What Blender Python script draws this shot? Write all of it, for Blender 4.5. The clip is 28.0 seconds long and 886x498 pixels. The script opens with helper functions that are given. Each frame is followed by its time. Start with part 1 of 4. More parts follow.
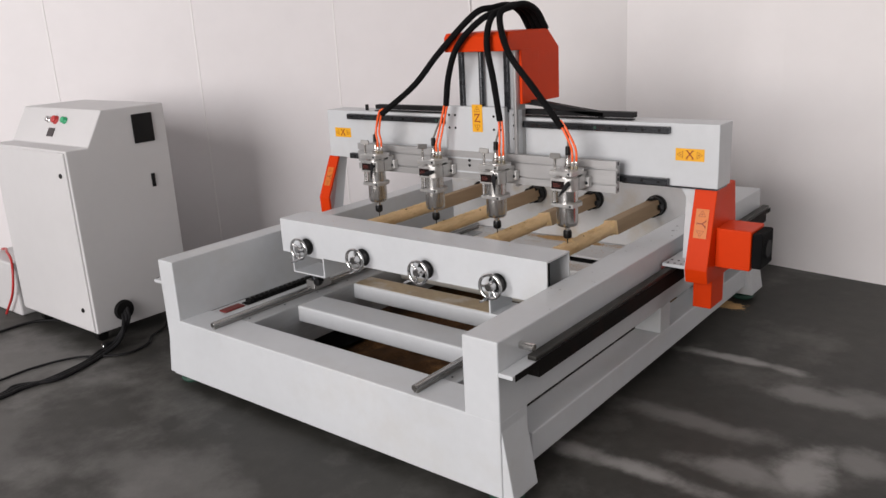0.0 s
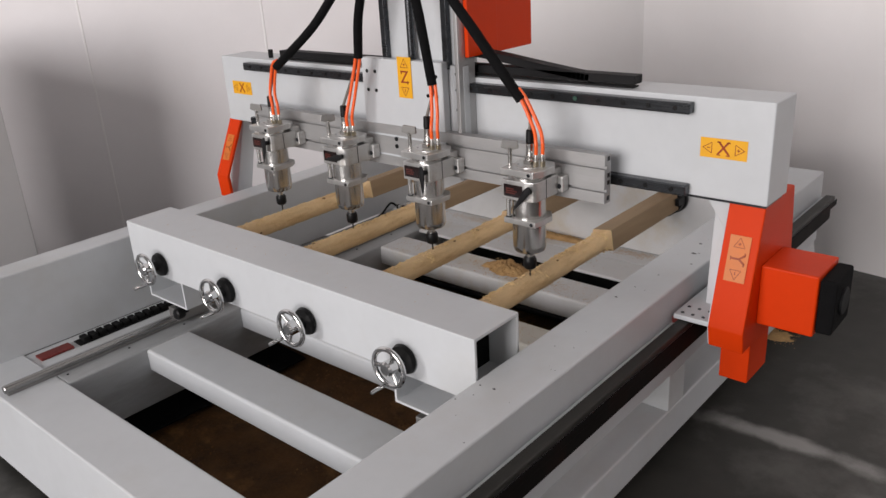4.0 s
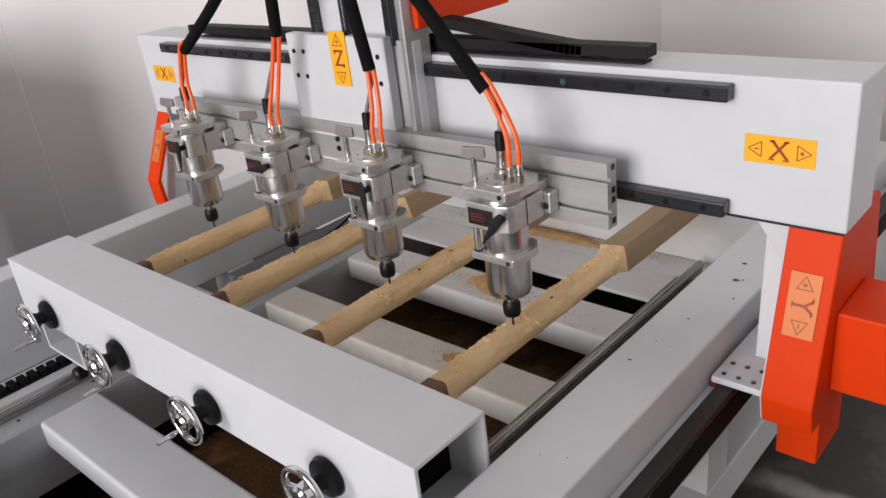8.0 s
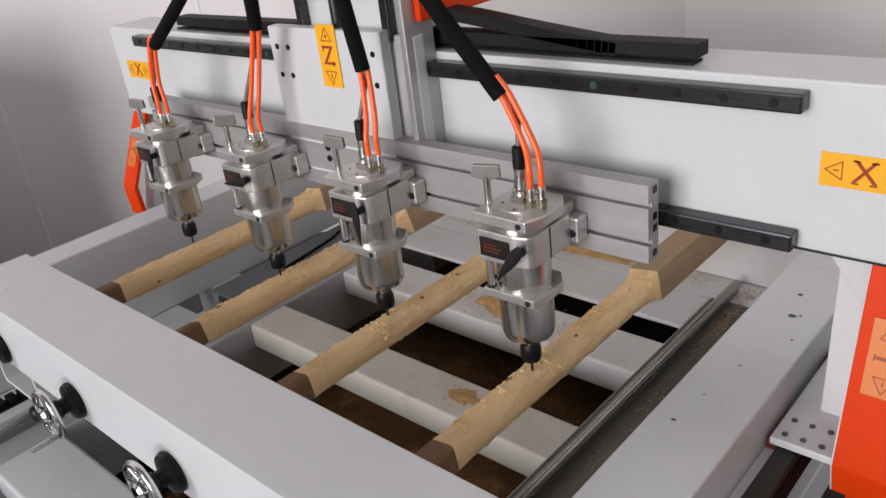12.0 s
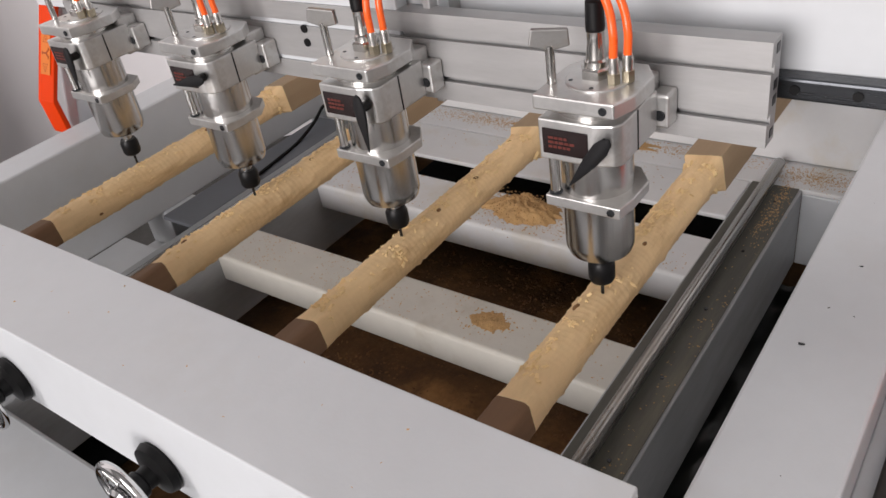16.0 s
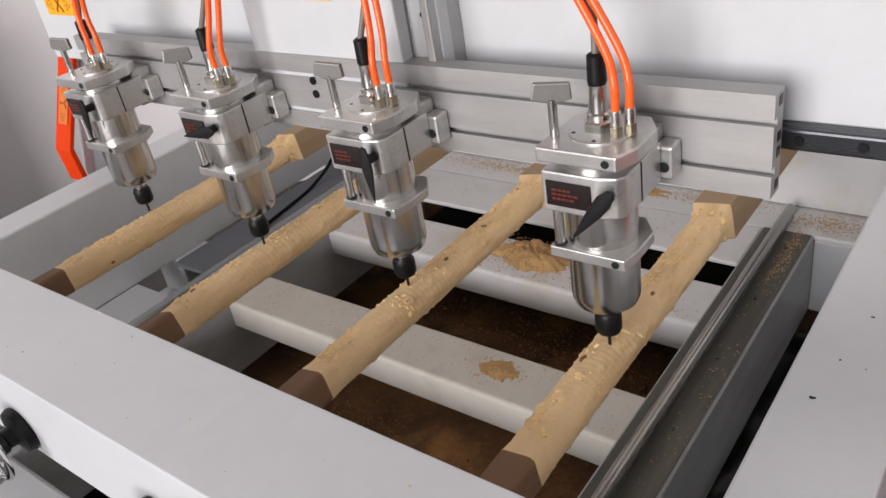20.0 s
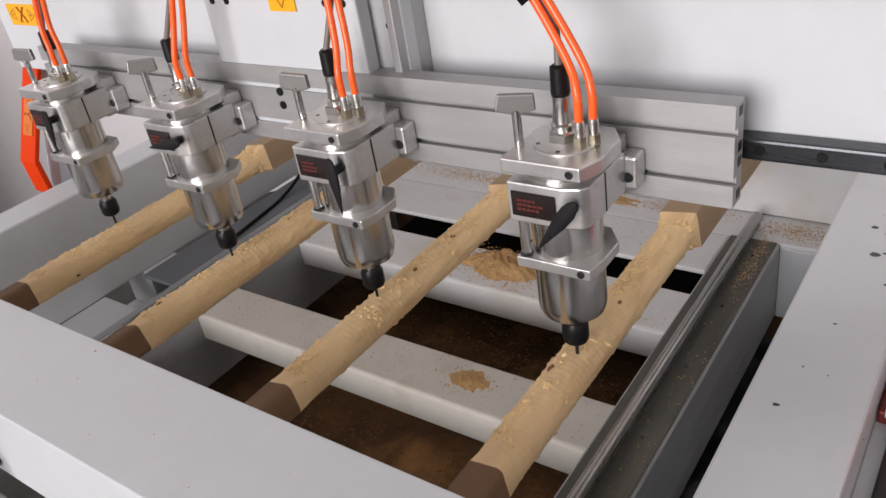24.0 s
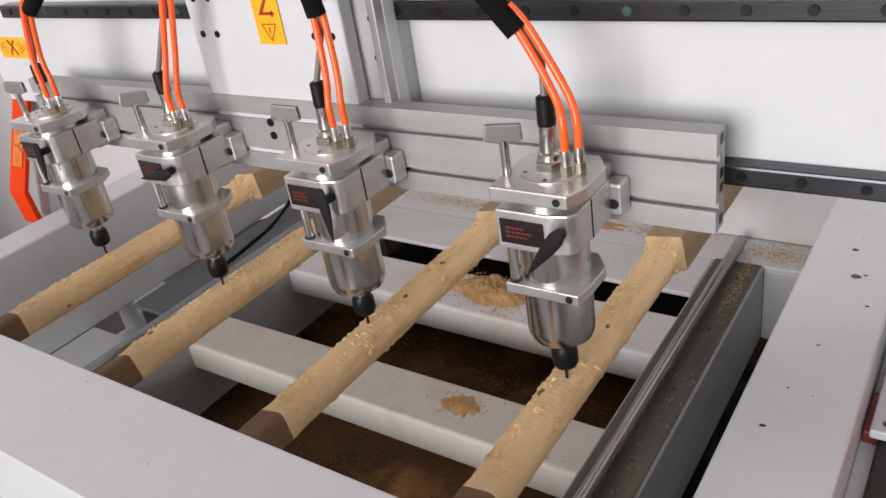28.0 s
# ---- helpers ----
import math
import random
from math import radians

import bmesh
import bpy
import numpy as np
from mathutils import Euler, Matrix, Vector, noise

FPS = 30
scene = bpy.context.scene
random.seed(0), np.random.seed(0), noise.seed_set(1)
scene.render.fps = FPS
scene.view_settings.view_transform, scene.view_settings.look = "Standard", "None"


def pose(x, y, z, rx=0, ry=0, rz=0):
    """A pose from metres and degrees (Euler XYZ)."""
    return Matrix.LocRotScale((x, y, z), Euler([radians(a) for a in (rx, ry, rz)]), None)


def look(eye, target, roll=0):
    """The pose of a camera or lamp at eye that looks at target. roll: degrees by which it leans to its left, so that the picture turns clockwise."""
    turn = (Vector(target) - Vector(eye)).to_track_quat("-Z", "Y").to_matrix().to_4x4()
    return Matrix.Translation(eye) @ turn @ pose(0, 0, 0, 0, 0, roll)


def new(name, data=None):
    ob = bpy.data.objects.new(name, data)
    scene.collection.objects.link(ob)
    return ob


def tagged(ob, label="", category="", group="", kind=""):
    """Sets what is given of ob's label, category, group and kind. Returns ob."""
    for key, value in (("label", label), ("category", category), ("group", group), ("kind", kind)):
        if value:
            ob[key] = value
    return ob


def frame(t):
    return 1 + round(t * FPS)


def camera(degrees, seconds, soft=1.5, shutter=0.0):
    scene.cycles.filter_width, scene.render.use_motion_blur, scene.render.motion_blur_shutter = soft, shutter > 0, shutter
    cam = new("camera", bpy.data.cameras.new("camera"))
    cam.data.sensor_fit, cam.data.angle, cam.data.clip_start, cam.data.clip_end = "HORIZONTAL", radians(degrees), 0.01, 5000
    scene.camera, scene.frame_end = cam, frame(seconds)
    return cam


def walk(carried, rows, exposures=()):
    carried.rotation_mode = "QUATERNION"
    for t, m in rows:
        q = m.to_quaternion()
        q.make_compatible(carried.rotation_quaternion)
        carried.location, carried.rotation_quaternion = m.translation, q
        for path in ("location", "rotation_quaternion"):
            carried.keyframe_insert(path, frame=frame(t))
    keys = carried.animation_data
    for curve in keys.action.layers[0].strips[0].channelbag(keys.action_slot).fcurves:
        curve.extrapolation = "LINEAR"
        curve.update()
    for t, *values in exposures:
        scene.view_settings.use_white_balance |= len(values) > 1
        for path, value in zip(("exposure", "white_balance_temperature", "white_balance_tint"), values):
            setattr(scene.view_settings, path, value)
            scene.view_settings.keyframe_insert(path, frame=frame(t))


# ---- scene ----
cam = camera(57.74, 28.0)
PATH = [
    (0, 1.8643, -2.0096, 1.2946, 74.018, 2.940, 38.309),
    (0.5, 1.8366, -1.9667, 1.2893, 73.967, 3.250, 38.284),
    (1, 1.7971, -1.8735, 1.2890, 73.605, 2.812, 38.381),
    (1.5, 1.7638, -1.7447, 1.2902, 73.089, 1.987, 38.357),
    (2, 1.7080, -1.6234, 1.2850, 71.450, 2.851, 37.496),
    (2.5, 1.6151, -1.5002, 1.2895, 71.653, 4.502, 36.771),
    (3, 1.5520, -1.3493, 1.2835, 70.731, 4.306, 37.613),
    (3.5, 1.5203, -1.1678, 1.2743, 69.860, 3.178, 39.306),
    (5.5, 1.2812, -0.6362, 1.2309, 64.904, 5.404, 42.675),
    (6, 1.2773, -0.5405, 1.2306, 65.835, 5.017, 44.351),
    (6.5, 1.2714, -0.5098, 1.2338, 66.056, 6.487, 42.360),
    (7, 1.2509, -0.5114, 1.2302, 66.035, 6.893, 41.307),
    (7.5, 1.2368, -0.5093, 1.2254, 65.574, 6.469, 41.082),
    (8, 1.2263, -0.5120, 1.2198, 64.958, 6.438, 41.204),
    (8.5, 1.2236, -0.5188, 1.2248, 65.335, 6.336, 41.159),
    (9, 1.2249, -0.5194, 1.2296, 66.018, 6.297, 40.975),
    (9.5, 1.2233, -0.5163, 1.2286, 66.278, 6.320, 40.566),
    (10, 1.2123, -0.5121, 1.2331, 66.723, 5.897, 40.508),
    (10.5, 1.1835, -0.5079, 1.2273, 67.532, 6.163, 40.281),
    (11, 1.1452, -0.4784, 1.2193, 66.415, 7.095, 39.074),
    (11.5, 1.1082, -0.4221, 1.2066, 65.233, 6.505, 39.502),
    (12, 1.0753, -0.3517, 1.1915, 64.103, 6.578, 41.406),
    (12.5, 1.0452, -0.2961, 1.1789, 61.945, 6.954, 42.296),
    (14.5, 0.8577, -0.2545, 1.1021, 56.973, 8.353, 36.873),
    (15, 0.8308, -0.2552, 1.1019, 55.911, 7.341, 37.096),
    (15.5, 0.8147, -0.2551, 1.1029, 56.047, 7.481, 36.701),
    (16, 0.8104, -0.2487, 1.0956, 55.870, 8.307, 35.297),
    (16.5, 0.7969, -0.2465, 1.0805, 55.501, 7.595, 33.972),
    (17, 0.7879, -0.2372, 1.0806, 55.018, 7.163, 34.765),
    (17.5, 0.7909, -0.2306, 1.0912, 56.363, 8.076, 36.920),
    (18, 0.8068, -0.2337, 1.1011, 58.192, 8.952, 37.391),
    (18.5, 0.8115, -0.2403, 1.1018, 58.646, 9.245, 36.990),
    (19, 0.8114, -0.2427, 1.1001, 58.787, 9.233, 36.597),
    (19.5, 0.8106, -0.2368, 1.0983, 58.580, 8.949, 36.185),
    (20, 0.8175, -0.2344, 1.1025, 58.922, 9.018, 36.243),
    (20.5, 0.8211, -0.2372, 1.1019, 59.279, 9.080, 36.042),
    (21, 0.8200, -0.2339, 1.1010, 59.326, 8.928, 35.768),
    (21.5, 0.8189, -0.2282, 1.1012, 59.065, 8.766, 35.372),
    (23.5, 0.8284, -0.2287, 1.1046, 59.251, 8.703, 34.814),
    (24, 0.8247, -0.2273, 1.1028, 59.282, 8.500, 34.511),
    (24.5, 0.8221, -0.2282, 1.1022, 59.413, 8.239, 34.270),
    (25, 0.8221, -0.2238, 1.1002, 59.380, 8.349, 34.170),
    (25.5, 0.8198, -0.2246, 1.1015, 59.234, 8.573, 34.070),
    (26, 0.8163, -0.2322, 1.0983, 59.414, 8.314, 33.961),
    (26.5, 0.8199, -0.2287, 1.1037, 59.641, 8.347, 34.043),
    (27, 0.8265, -0.2285, 1.1063, 60.410, 8.443, 33.927),
    (27.5, 0.8281, -0.2359, 1.1082, 61.101, 8.397, 33.605),
    (28, 0.8298, -0.2377, 1.1125, 60.904, 8.599, 33.415),
]
GANTRY_Y = -0.25  # where the gantry stands along its rails
for_walk = [(t, pose(x, y, z, rx, ry, rz)) for t, x, y, z, rx, ry, rz in PATH]
walk(cam, for_walk, exposures=[(0.0, -0.56, 6640, 9), (3.5, -0.58, 6640, 9), (5.8, -0.60, 6600, 10), (7.0, -0.40, 6560, 10), (8.0, -0.30, 6560, 10), (10.0, -0.32, 6560, 10), (12.0, -0.38, 6560, 10), (15.0, -0.18, 6640, 10), (19.0, -0.12, 6640, 10), (21.0, -0.10, 6600, 10), (24.0, -0.18, 6600, 11), (28.0, -0.10, 6620, 11)])

# ---- world and light ----
world = bpy.data.worlds.new("world")
scene.world = world
world.use_nodes = True
wn = world.node_tree
sky = wn.nodes.new("ShaderNodeTexSky")
sky.sky_type, sky.sun_disc = "NISHITA", False
sky.sun_elevation, sky.sun_rotation = radians(40), radians(200)
wn.nodes["Background"].inputs["Strength"].default_value = 0.12
wn.links.new(sky.outputs["Color"], wn.nodes["Background"].inputs["Color"])


def window_light(name, eye, target, w, h, power, color=(1.0, 0.98, 0.96)):
    lamp = bpy.data.lights.new(name, "AREA")
    lamp.shape, lamp.size, lamp.size_y, lamp.energy, lamp.color = "RECTANGLE", w, h, power, color
    ob = new(name, lamp)
    ob.matrix_world = look(eye, target)
    return ob


# daylight through the wide doorway in the front wall
window_light("doorway_daylight", (0.4, -8.97, 2.95), (0.4, 0.0, 2.95), 5.2, 4.9, 1150, (1.0, 0.945, 0.955))

# ---- materials ----
MATS = {}


def mat(name, color, rough=0.5, metal=0.0, vary=0.06, scale=8.0, bump=0.0, bscale=120.0, coat=0.0, stain=None, stain_scale=3.0, stain_amount=0.5, rvary=0.1, stretch=(1, 1, 1), ior=1.5):
    m = bpy.data.materials.new(name)
    m.use_nodes = True
    nt = m.node_tree
    b = nt.nodes["Principled BSDF"]
    b.inputs["Metallic"].default_value = metal
    b.inputs["IOR"].default_value = ior
    b.inputs["Coat Weight"].default_value = coat
    tc = nt.nodes.new("ShaderNodeTexCoord")
    mp = nt.nodes.new("ShaderNodeMapping")
    mp.inputs["Scale"].default_value = stretch
    nt.links.new(tc.outputs["Object"], mp.inputs["Vector"])

    def noise_node(sc, detail=6.0, rgh=0.6):
        n = nt.nodes.new("ShaderNodeTexNoise")
        n.inputs["Scale"].default_value, n.inputs["Detail"].default_value, n.inputs["Roughness"].default_value = sc, detail, rgh
        nt.links.new(mp.outputs["Vector"], n.inputs["Vector"])
        return n

    big, fine = noise_node(scale), noise_node(scale * 9)
    add = nt.nodes.new("ShaderNodeMath")
    add.operation = "MULTIPLY_ADD"
    add.inputs[1].default_value = 0.4
    nt.links.new(fine.outputs["Fac"], add.inputs[0])
    nt.links.new(big.outputs["Fac"], add.inputs[2])
    ramp = nt.nodes.new("ShaderNodeValToRGB")
    ramp.color_ramp.elements[0].position, ramp.color_ramp.elements[1].position = 0.45, 0.95
    ramp.color_ramp.elements[0].color = (*[c * (1 - vary) for c in color], 1)
    ramp.color_ramp.elements[1].color = (*[min(1, c * (1 + vary)) for c in color], 1)
    nt.links.new(add.outputs[0], ramp.inputs["Fac"])
    out = ramp.outputs["Color"]
    if stain:
        sn = noise_node(stain_scale, 8.0, 0.65)
        sr = nt.nodes.new("ShaderNodeMapRange")
        sr.inputs["From Min"].default_value, sr.inputs["From Max"].default_value = 0.52, 0.68
        sr.inputs["To Max"].default_value = stain_amount
        nt.links.new(sn.outputs["Fac"], sr.inputs["Value"])
        mx = nt.nodes.new("ShaderNodeMix")
        mx.data_type = "RGBA"
        nt.links.new(sr.outputs["Result"], mx.inputs["Factor"])
        nt.links.new(out, mx.inputs["A"])
        mx.inputs["B"].default_value = (*stain, 1)
        out = mx.outputs["Result"]
    nt.links.new(out, b.inputs["Base Color"])
    rr = nt.nodes.new("ShaderNodeMapRange")
    rr.inputs["To Min"].default_value, rr.inputs["To Max"].default_value = max(0.02, rough - rvary), min(1, rough + rvary)
    nt.links.new(big.outputs["Fac"], rr.inputs["Value"])
    nt.links.new(rr.outputs["Result"], b.inputs["Roughness"])
    if bump:
        bn = noise_node(bscale, 4.0, 0.6)
        bp = nt.nodes.new("ShaderNodeBump")
        bp.inputs["Strength"].default_value, bp.inputs["Distance"].default_value = bump, 0.002
        nt.links.new(bn.outputs["Fac"], bp.inputs["Height"])
        nt.links.new(bp.outputs["Normal"], b.inputs["Normal"])
    MATS[name] = m
    return m


white = mat("white_machine_paint", (0.585, 0.61, 0.63), 0.38, vary=0.05, scale=3.0, bump=0.07, bscale=230, stain=(0.46, 0.43, 0.37), stain_scale=2.6, stain_amount=0.2)
cabinet_paint = mat("cabinet_white_paint", (0.62, 0.62, 0.625), 0.45, vary=0.03, scale=2.5, bump=0.05, bscale=300)
wall_paint = mat("wall_white_panel", (0.83, 0.815, 0.815), 0.55, vary=0.03, scale=0.9, bump=0.05, bscale=40, stain=(0.78, 0.76, 0.77), stain_scale=0.8, stain_amount=0.35)
# ceiling out of view, kept dull so that top faces get less bounce
ceiling_paint = mat("low_bounce_ceiling", (0.2, 0.2, 0.2), 0.8, vary=0.05, scale=1.0)
concrete = mat("grey_concrete", (0.036, 0.035, 0.031), 0.6, vary=0.5, scale=1.6, bump=0.35, bscale=60, stain=(0.115, 0.112, 0.105), stain_scale=2.6, stain_amount=0.7, rvary=0.2)
# grey for unseen walls: dims right-hand faces and steel reflections
low_bounce_wall = mat("low_bounce_grey_wall", (0.46, 0.455, 0.45), 0.7, vary=0.06, scale=0.9)
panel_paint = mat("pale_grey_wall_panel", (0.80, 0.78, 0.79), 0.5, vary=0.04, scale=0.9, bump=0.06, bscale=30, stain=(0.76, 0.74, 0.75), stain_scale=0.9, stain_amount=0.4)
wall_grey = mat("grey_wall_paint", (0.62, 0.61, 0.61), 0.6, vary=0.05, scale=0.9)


def scuffs(m, spots, tone):
    """Pale dusty scuffs and plain tone patches, each uneven and soft (x, y, half length, half width, strength)."""
    nt = m.node_tree
    b = nt.nodes["Principled BSDF"]
    old = b.inputs["Base Color"].links[0].from_socket
    geo = nt.nodes.new("ShaderNodeNewGeometry")
    nz = nt.nodes.new("ShaderNodeTexNoise")
    nz.inputs["Scale"].default_value, nz.inputs["Detail"].default_value, nz.inputs["Roughness"].default_value = 3.2, 9.0, 0.6
    nt.links.new(geo.outputs["Position"], nz.inputs["Vector"])
    total = None
    for x, y, rx, ry, k in spots:
        mp = nt.nodes.new("ShaderNodeMapping")
        mp.inputs["Location"].default_value = (-x / rx, -y / ry, 0)
        mp.inputs["Scale"].default_value = (1 / rx, 1 / ry, 0)
        nt.links.new(geo.outputs["Position"], mp.inputs["Vector"])
        ln = nt.nodes.new("ShaderNodeVectorMath")
        ln.operation = "LENGTH"
        nt.links.new(mp.outputs["Vector"], ln.inputs[0])
        wob = nt.nodes.new("ShaderNodeMath")
        wob.operation = "MULTIPLY_ADD"
        wob.inputs[1].default_value = 2.6
        nt.links.new(nz.outputs["Fac"], wob.inputs[0])
        nt.links.new(ln.outputs["Value"], wob.inputs[2])
        mr = nt.nodes.new("ShaderNodeMapRange")
        mr.interpolation_type = "SMOOTHSTEP"
        mr.inputs["From Min"].default_value, mr.inputs["From Max"].default_value = 2.3, 1.55
        mr.inputs["To Max"].default_value = k
        nt.links.new(wob.outputs[0], mr.inputs["Value"])
        if total is None:
            total = mr.outputs["Result"]
        else:
            mxm = nt.nodes.new("ShaderNodeMath")
            mxm.operation = "MAXIMUM"
            nt.links.new(total, mxm.inputs[0])
            nt.links.new(mr.outputs["Result"], mxm.inputs[1])
            total = mxm.outputs[0]
    mx = nt.nodes.new("ShaderNodeMix")
    mx.data_type = "RGBA"
    nt.links.new(total, mx.inputs["Factor"])
    nt.links.new(old, mx.inputs["A"])
    mx.inputs["B"].default_value = (*tone, 1)
    nt.links.new(mx.outputs["Result"], b.inputs["Base Color"])


# the wide spot at x -1.45 only makes the left floor paler
scuffs(concrete, ((0.95, 0.845, 0.27, 0.045, 0.85), (1.25, 0.66, 0.25, 0.09, 0.45), (1.36, 0.20, 0.12, 0.17, 0.75), (1.20, 0.08, 0.22, 0.09, 0.5), (1.5, 0.30, 0.12, 0.10, 0.45), (0.98, -0.07, 0.37, 0.065, 0.85), (1.0, 0.30, 0.40, 0.08, 0.35), (1.5, 0.75, 0.2, 0.12, 0.35), (-0.2, -0.9, 0.5, 0.2, 0.25), (-1.45, -0.75, 0.6, 0.45, 0.3), (-0.9, -1.1, 0.5, 0.3, 0.2)), (0.34, 0.335, 0.325))
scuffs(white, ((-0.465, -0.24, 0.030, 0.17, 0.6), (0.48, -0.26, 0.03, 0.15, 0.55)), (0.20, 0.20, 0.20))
orange = mat("orange_paint", (0.66, 0.043, 0.002), 0.48, vary=0.05, scale=5, bump=0.04, bscale=200, ior=1.24)
alu = mat("brushed_aluminium", (0.43, 0.43, 0.43), 0.5, 0.6, vary=0.08, scale=6, stretch=(1, 8, 8), bump=0.05, bscale=150)
cast_alu = mat("machined_aluminium", (0.62, 0.62, 0.61), 0.38, 0.85, vary=0.12, scale=18, bump=0.06, bscale=250, stain=(0.36, 0.32, 0.27), stain_scale=16, stain_amount=0.55, rvary=0.15)
# upright streaks in the colour imitate reflections on the spindles
steel = mat("reflection_streaked_steel", (0.62, 0.61, 0.59), 0.22, 1.0, vary=0.2, scale=45, stretch=(1, 1, 0.04), rvary=0.14)
chrome = mat("chrome", (0.62, 0.62, 0.62), 0.08, 1.0, vary=0.03, scale=10, rvary=0.05)
round_steel = mat("polished_round_rail", (0.34, 0.34, 0.335), 0.26, 0.9, vary=0.15, scale=12, stretch=(3, 0.2, 3), stain=(0.14, 0.11, 0.07), stain_scale=6, stain_amount=0.5)
shaft_steel = mat("dull_steel_shaft", (0.29, 0.287, 0.28), 0.4, 0.7, vary=0.1, scale=12, stretch=(3, 0.3, 3), stain=(0.16, 0.12, 0.07), stain_scale=6, stain_amount=0.5)
grease = mat("black_grease", (0.007, 0.006, 0.0055), 0.65, vary=0.3, scale=14, ior=1.2, stain=(0.022, 0.009, 0.007), stain_scale=6, stain_amount=0.6)
oily_steel = mat("oily_dark_steel", (0.018, 0.017, 0.014), 0.55, 0.1, vary=0.4, scale=9, stretch=(1, 0.25, 1), bump=0.1, stain=(0.055, 0.052, 0.045), stain_scale=7, stain_amount=0.5)
rail_steel = mat("dark_rail_steel", (0.062, 0.066, 0.072), 0.27, 0.85, vary=0.15, scale=12, stretch=(0.2, 3, 3), bump=0.05)
black = mat("black_plastic", (0.007, 0.007, 0.0075), 0.4, vary=0.2, scale=20, bump=0.05, ior=1.33)
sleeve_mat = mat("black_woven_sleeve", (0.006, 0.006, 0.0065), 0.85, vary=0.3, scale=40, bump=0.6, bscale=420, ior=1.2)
# sawdust streaks on machine white, lifted to mimic stronger light at the rear
dusty = mat("dusty_lifted_white_paint", (0.74, 0.75, 0.755), 0.42, vary=0.06, scale=4, bump=0.12, bscale=160, stain=(0.60, 0.53, 0.40), stain_scale=4.5, stain_amount=0.6)
very_dusty = mat("sawdust_dirty_paint", (0.088, 0.086, 0.070), 0.5, vary=0.35, scale=7, bump=0.3, bscale=140, stain=(0.20, 0.18, 0.125), stain_scale=5, stain_amount=0.8, stretch=(2.6, 0.3, 1))
# stained beam paint, its base greyed to carry the slot's shade
shaded_beam_paint = mat("stained_shade_grey_paint", (0.38, 0.395, 0.405), 0.4, vary=0.2, scale=5, bump=0.1, bscale=150, stain=(0.17, 0.165, 0.15), stain_scale=4, stain_amount=0.6, stretch=(1, 0.35, 1.5))
stained_paint = mat("yellowed_white_paint", (0.63, 0.61, 0.55), 0.45, vary=0.08, scale=4, bump=0.12, bscale=160, stain=(0.36, 0.29, 0.19), stain_scale=3.4, stain_amount=0.55)
tan_dust = mat("tan_sawdust_film", (0.40, 0.32, 0.21), 0.8, vary=0.2, scale=7, bump=0.3, bscale=200, stain=(0.56, 0.55, 0.52), stain_scale=5, stain_amount=0.8)
grey_plastic = mat("blue_grey_plastic", (0.16, 0.17, 0.19), 0.5, vary=0.08, scale=10, bump=0.05)
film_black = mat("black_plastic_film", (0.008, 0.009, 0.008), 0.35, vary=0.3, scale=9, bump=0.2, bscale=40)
chain_black = mat("matt_black_chain", (0.010, 0.010, 0.011), 0.62, vary=0.2, scale=20, bump=0.1, ior=1.3)
rubber = mat("black_rubber", (0.007, 0.007, 0.007), 0.7, vary=0.2, scale=20, ior=1.25)
green_rubber = mat("green_rubber", (0.015, 0.06, 0.04), 0.6, vary=0.2, scale=20)
tube_orange = mat("orange_tube", (0.95, 0.13, 0.02), 0.28, vary=0.03, scale=30)
cable_grey = mat("grey_cable", (0.16, 0.15, 0.13), 0.5, vary=0.1, scale=30)
yellow = mat("yellow_label", (0.84, 0.41, 0.008), 0.5, vary=0.04, scale=30)
# the Y labels are more orange than the X and Z ones, with weaker ink
y_label = mat("orange_label", (0.64, 0.17, 0.022), 0.45, vary=0.06, scale=30)
y_ink = mat("orange_red_ink", (0.32, 0.055, 0.01), 0.55, vary=0.1, scale=30)
# stained stick end, with the tailstock beam's shadow put into its brown
shaded_end_wood = mat("shaded_stick_end", (0.19, 0.105, 0.055), 0.75, vary=0.2, scale=10, stretch=(1, 0.1, 1), bump=0.4, bscale=90)
ink = mat("dark_red_ink", (0.30, 0.03, 0.006), 0.6, vary=0.1, scale=30)
display_mat = mat("dark_display", (0.015, 0.008, 0.008), 0.15, vary=0.1, scale=30)
display_red = mat("red_display_mark", (0.11, 0.02, 0.014), 0.4, vary=0.1, scale=30)
wood = mat("turned_pale_wood", (0.84, 0.605, 0.33), 0.75, vary=0.14, scale=14, stretch=(1, 0.2, 1), bump=0.8, bscale=110, stain=(0.52, 0.30, 0.11), stain_scale=26, stain_amount=0.5)
chip_wood = mat("fresh_chip_wood", (0.90, 0.665, 0.345), 0.8, vary=0.1, scale=40)
raw_wood = mat("rough_sawn_wood", (0.33, 0.235, 0.14), 0.75, vary=0.16, scale=10, stretch=(1, 0.1, 1), bump=0.4, bscale=90, stain=(0.20, 0.12, 0.06), stain_scale=6, stain_amount=0.4)
sawdust_mat = mat("pale_sawdust", (0.55, 0.345, 0.155), 0.95, vary=0.2, scale=30, bump=1.0, bscale=150)
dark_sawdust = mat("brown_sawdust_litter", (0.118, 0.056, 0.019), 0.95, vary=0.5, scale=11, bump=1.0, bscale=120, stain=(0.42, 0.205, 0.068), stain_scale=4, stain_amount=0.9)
chip_brown = mat("brown_wood_chips", (0.17, 0.078, 0.028), 0.9, vary=0.5, scale=25, stain=(0.30, 0.155, 0.055), stain_scale=9, stain_amount=0.8)
knot_wood = mat("dark_knot_wood", (0.24, 0.12, 0.045), 0.75, vary=0.3, scale=60, bump=0.5, bscale=300)
red_mat = mat("red_plastic", (0.5, 0.03, 0.03), 0.4, vary=0.05, scale=30)
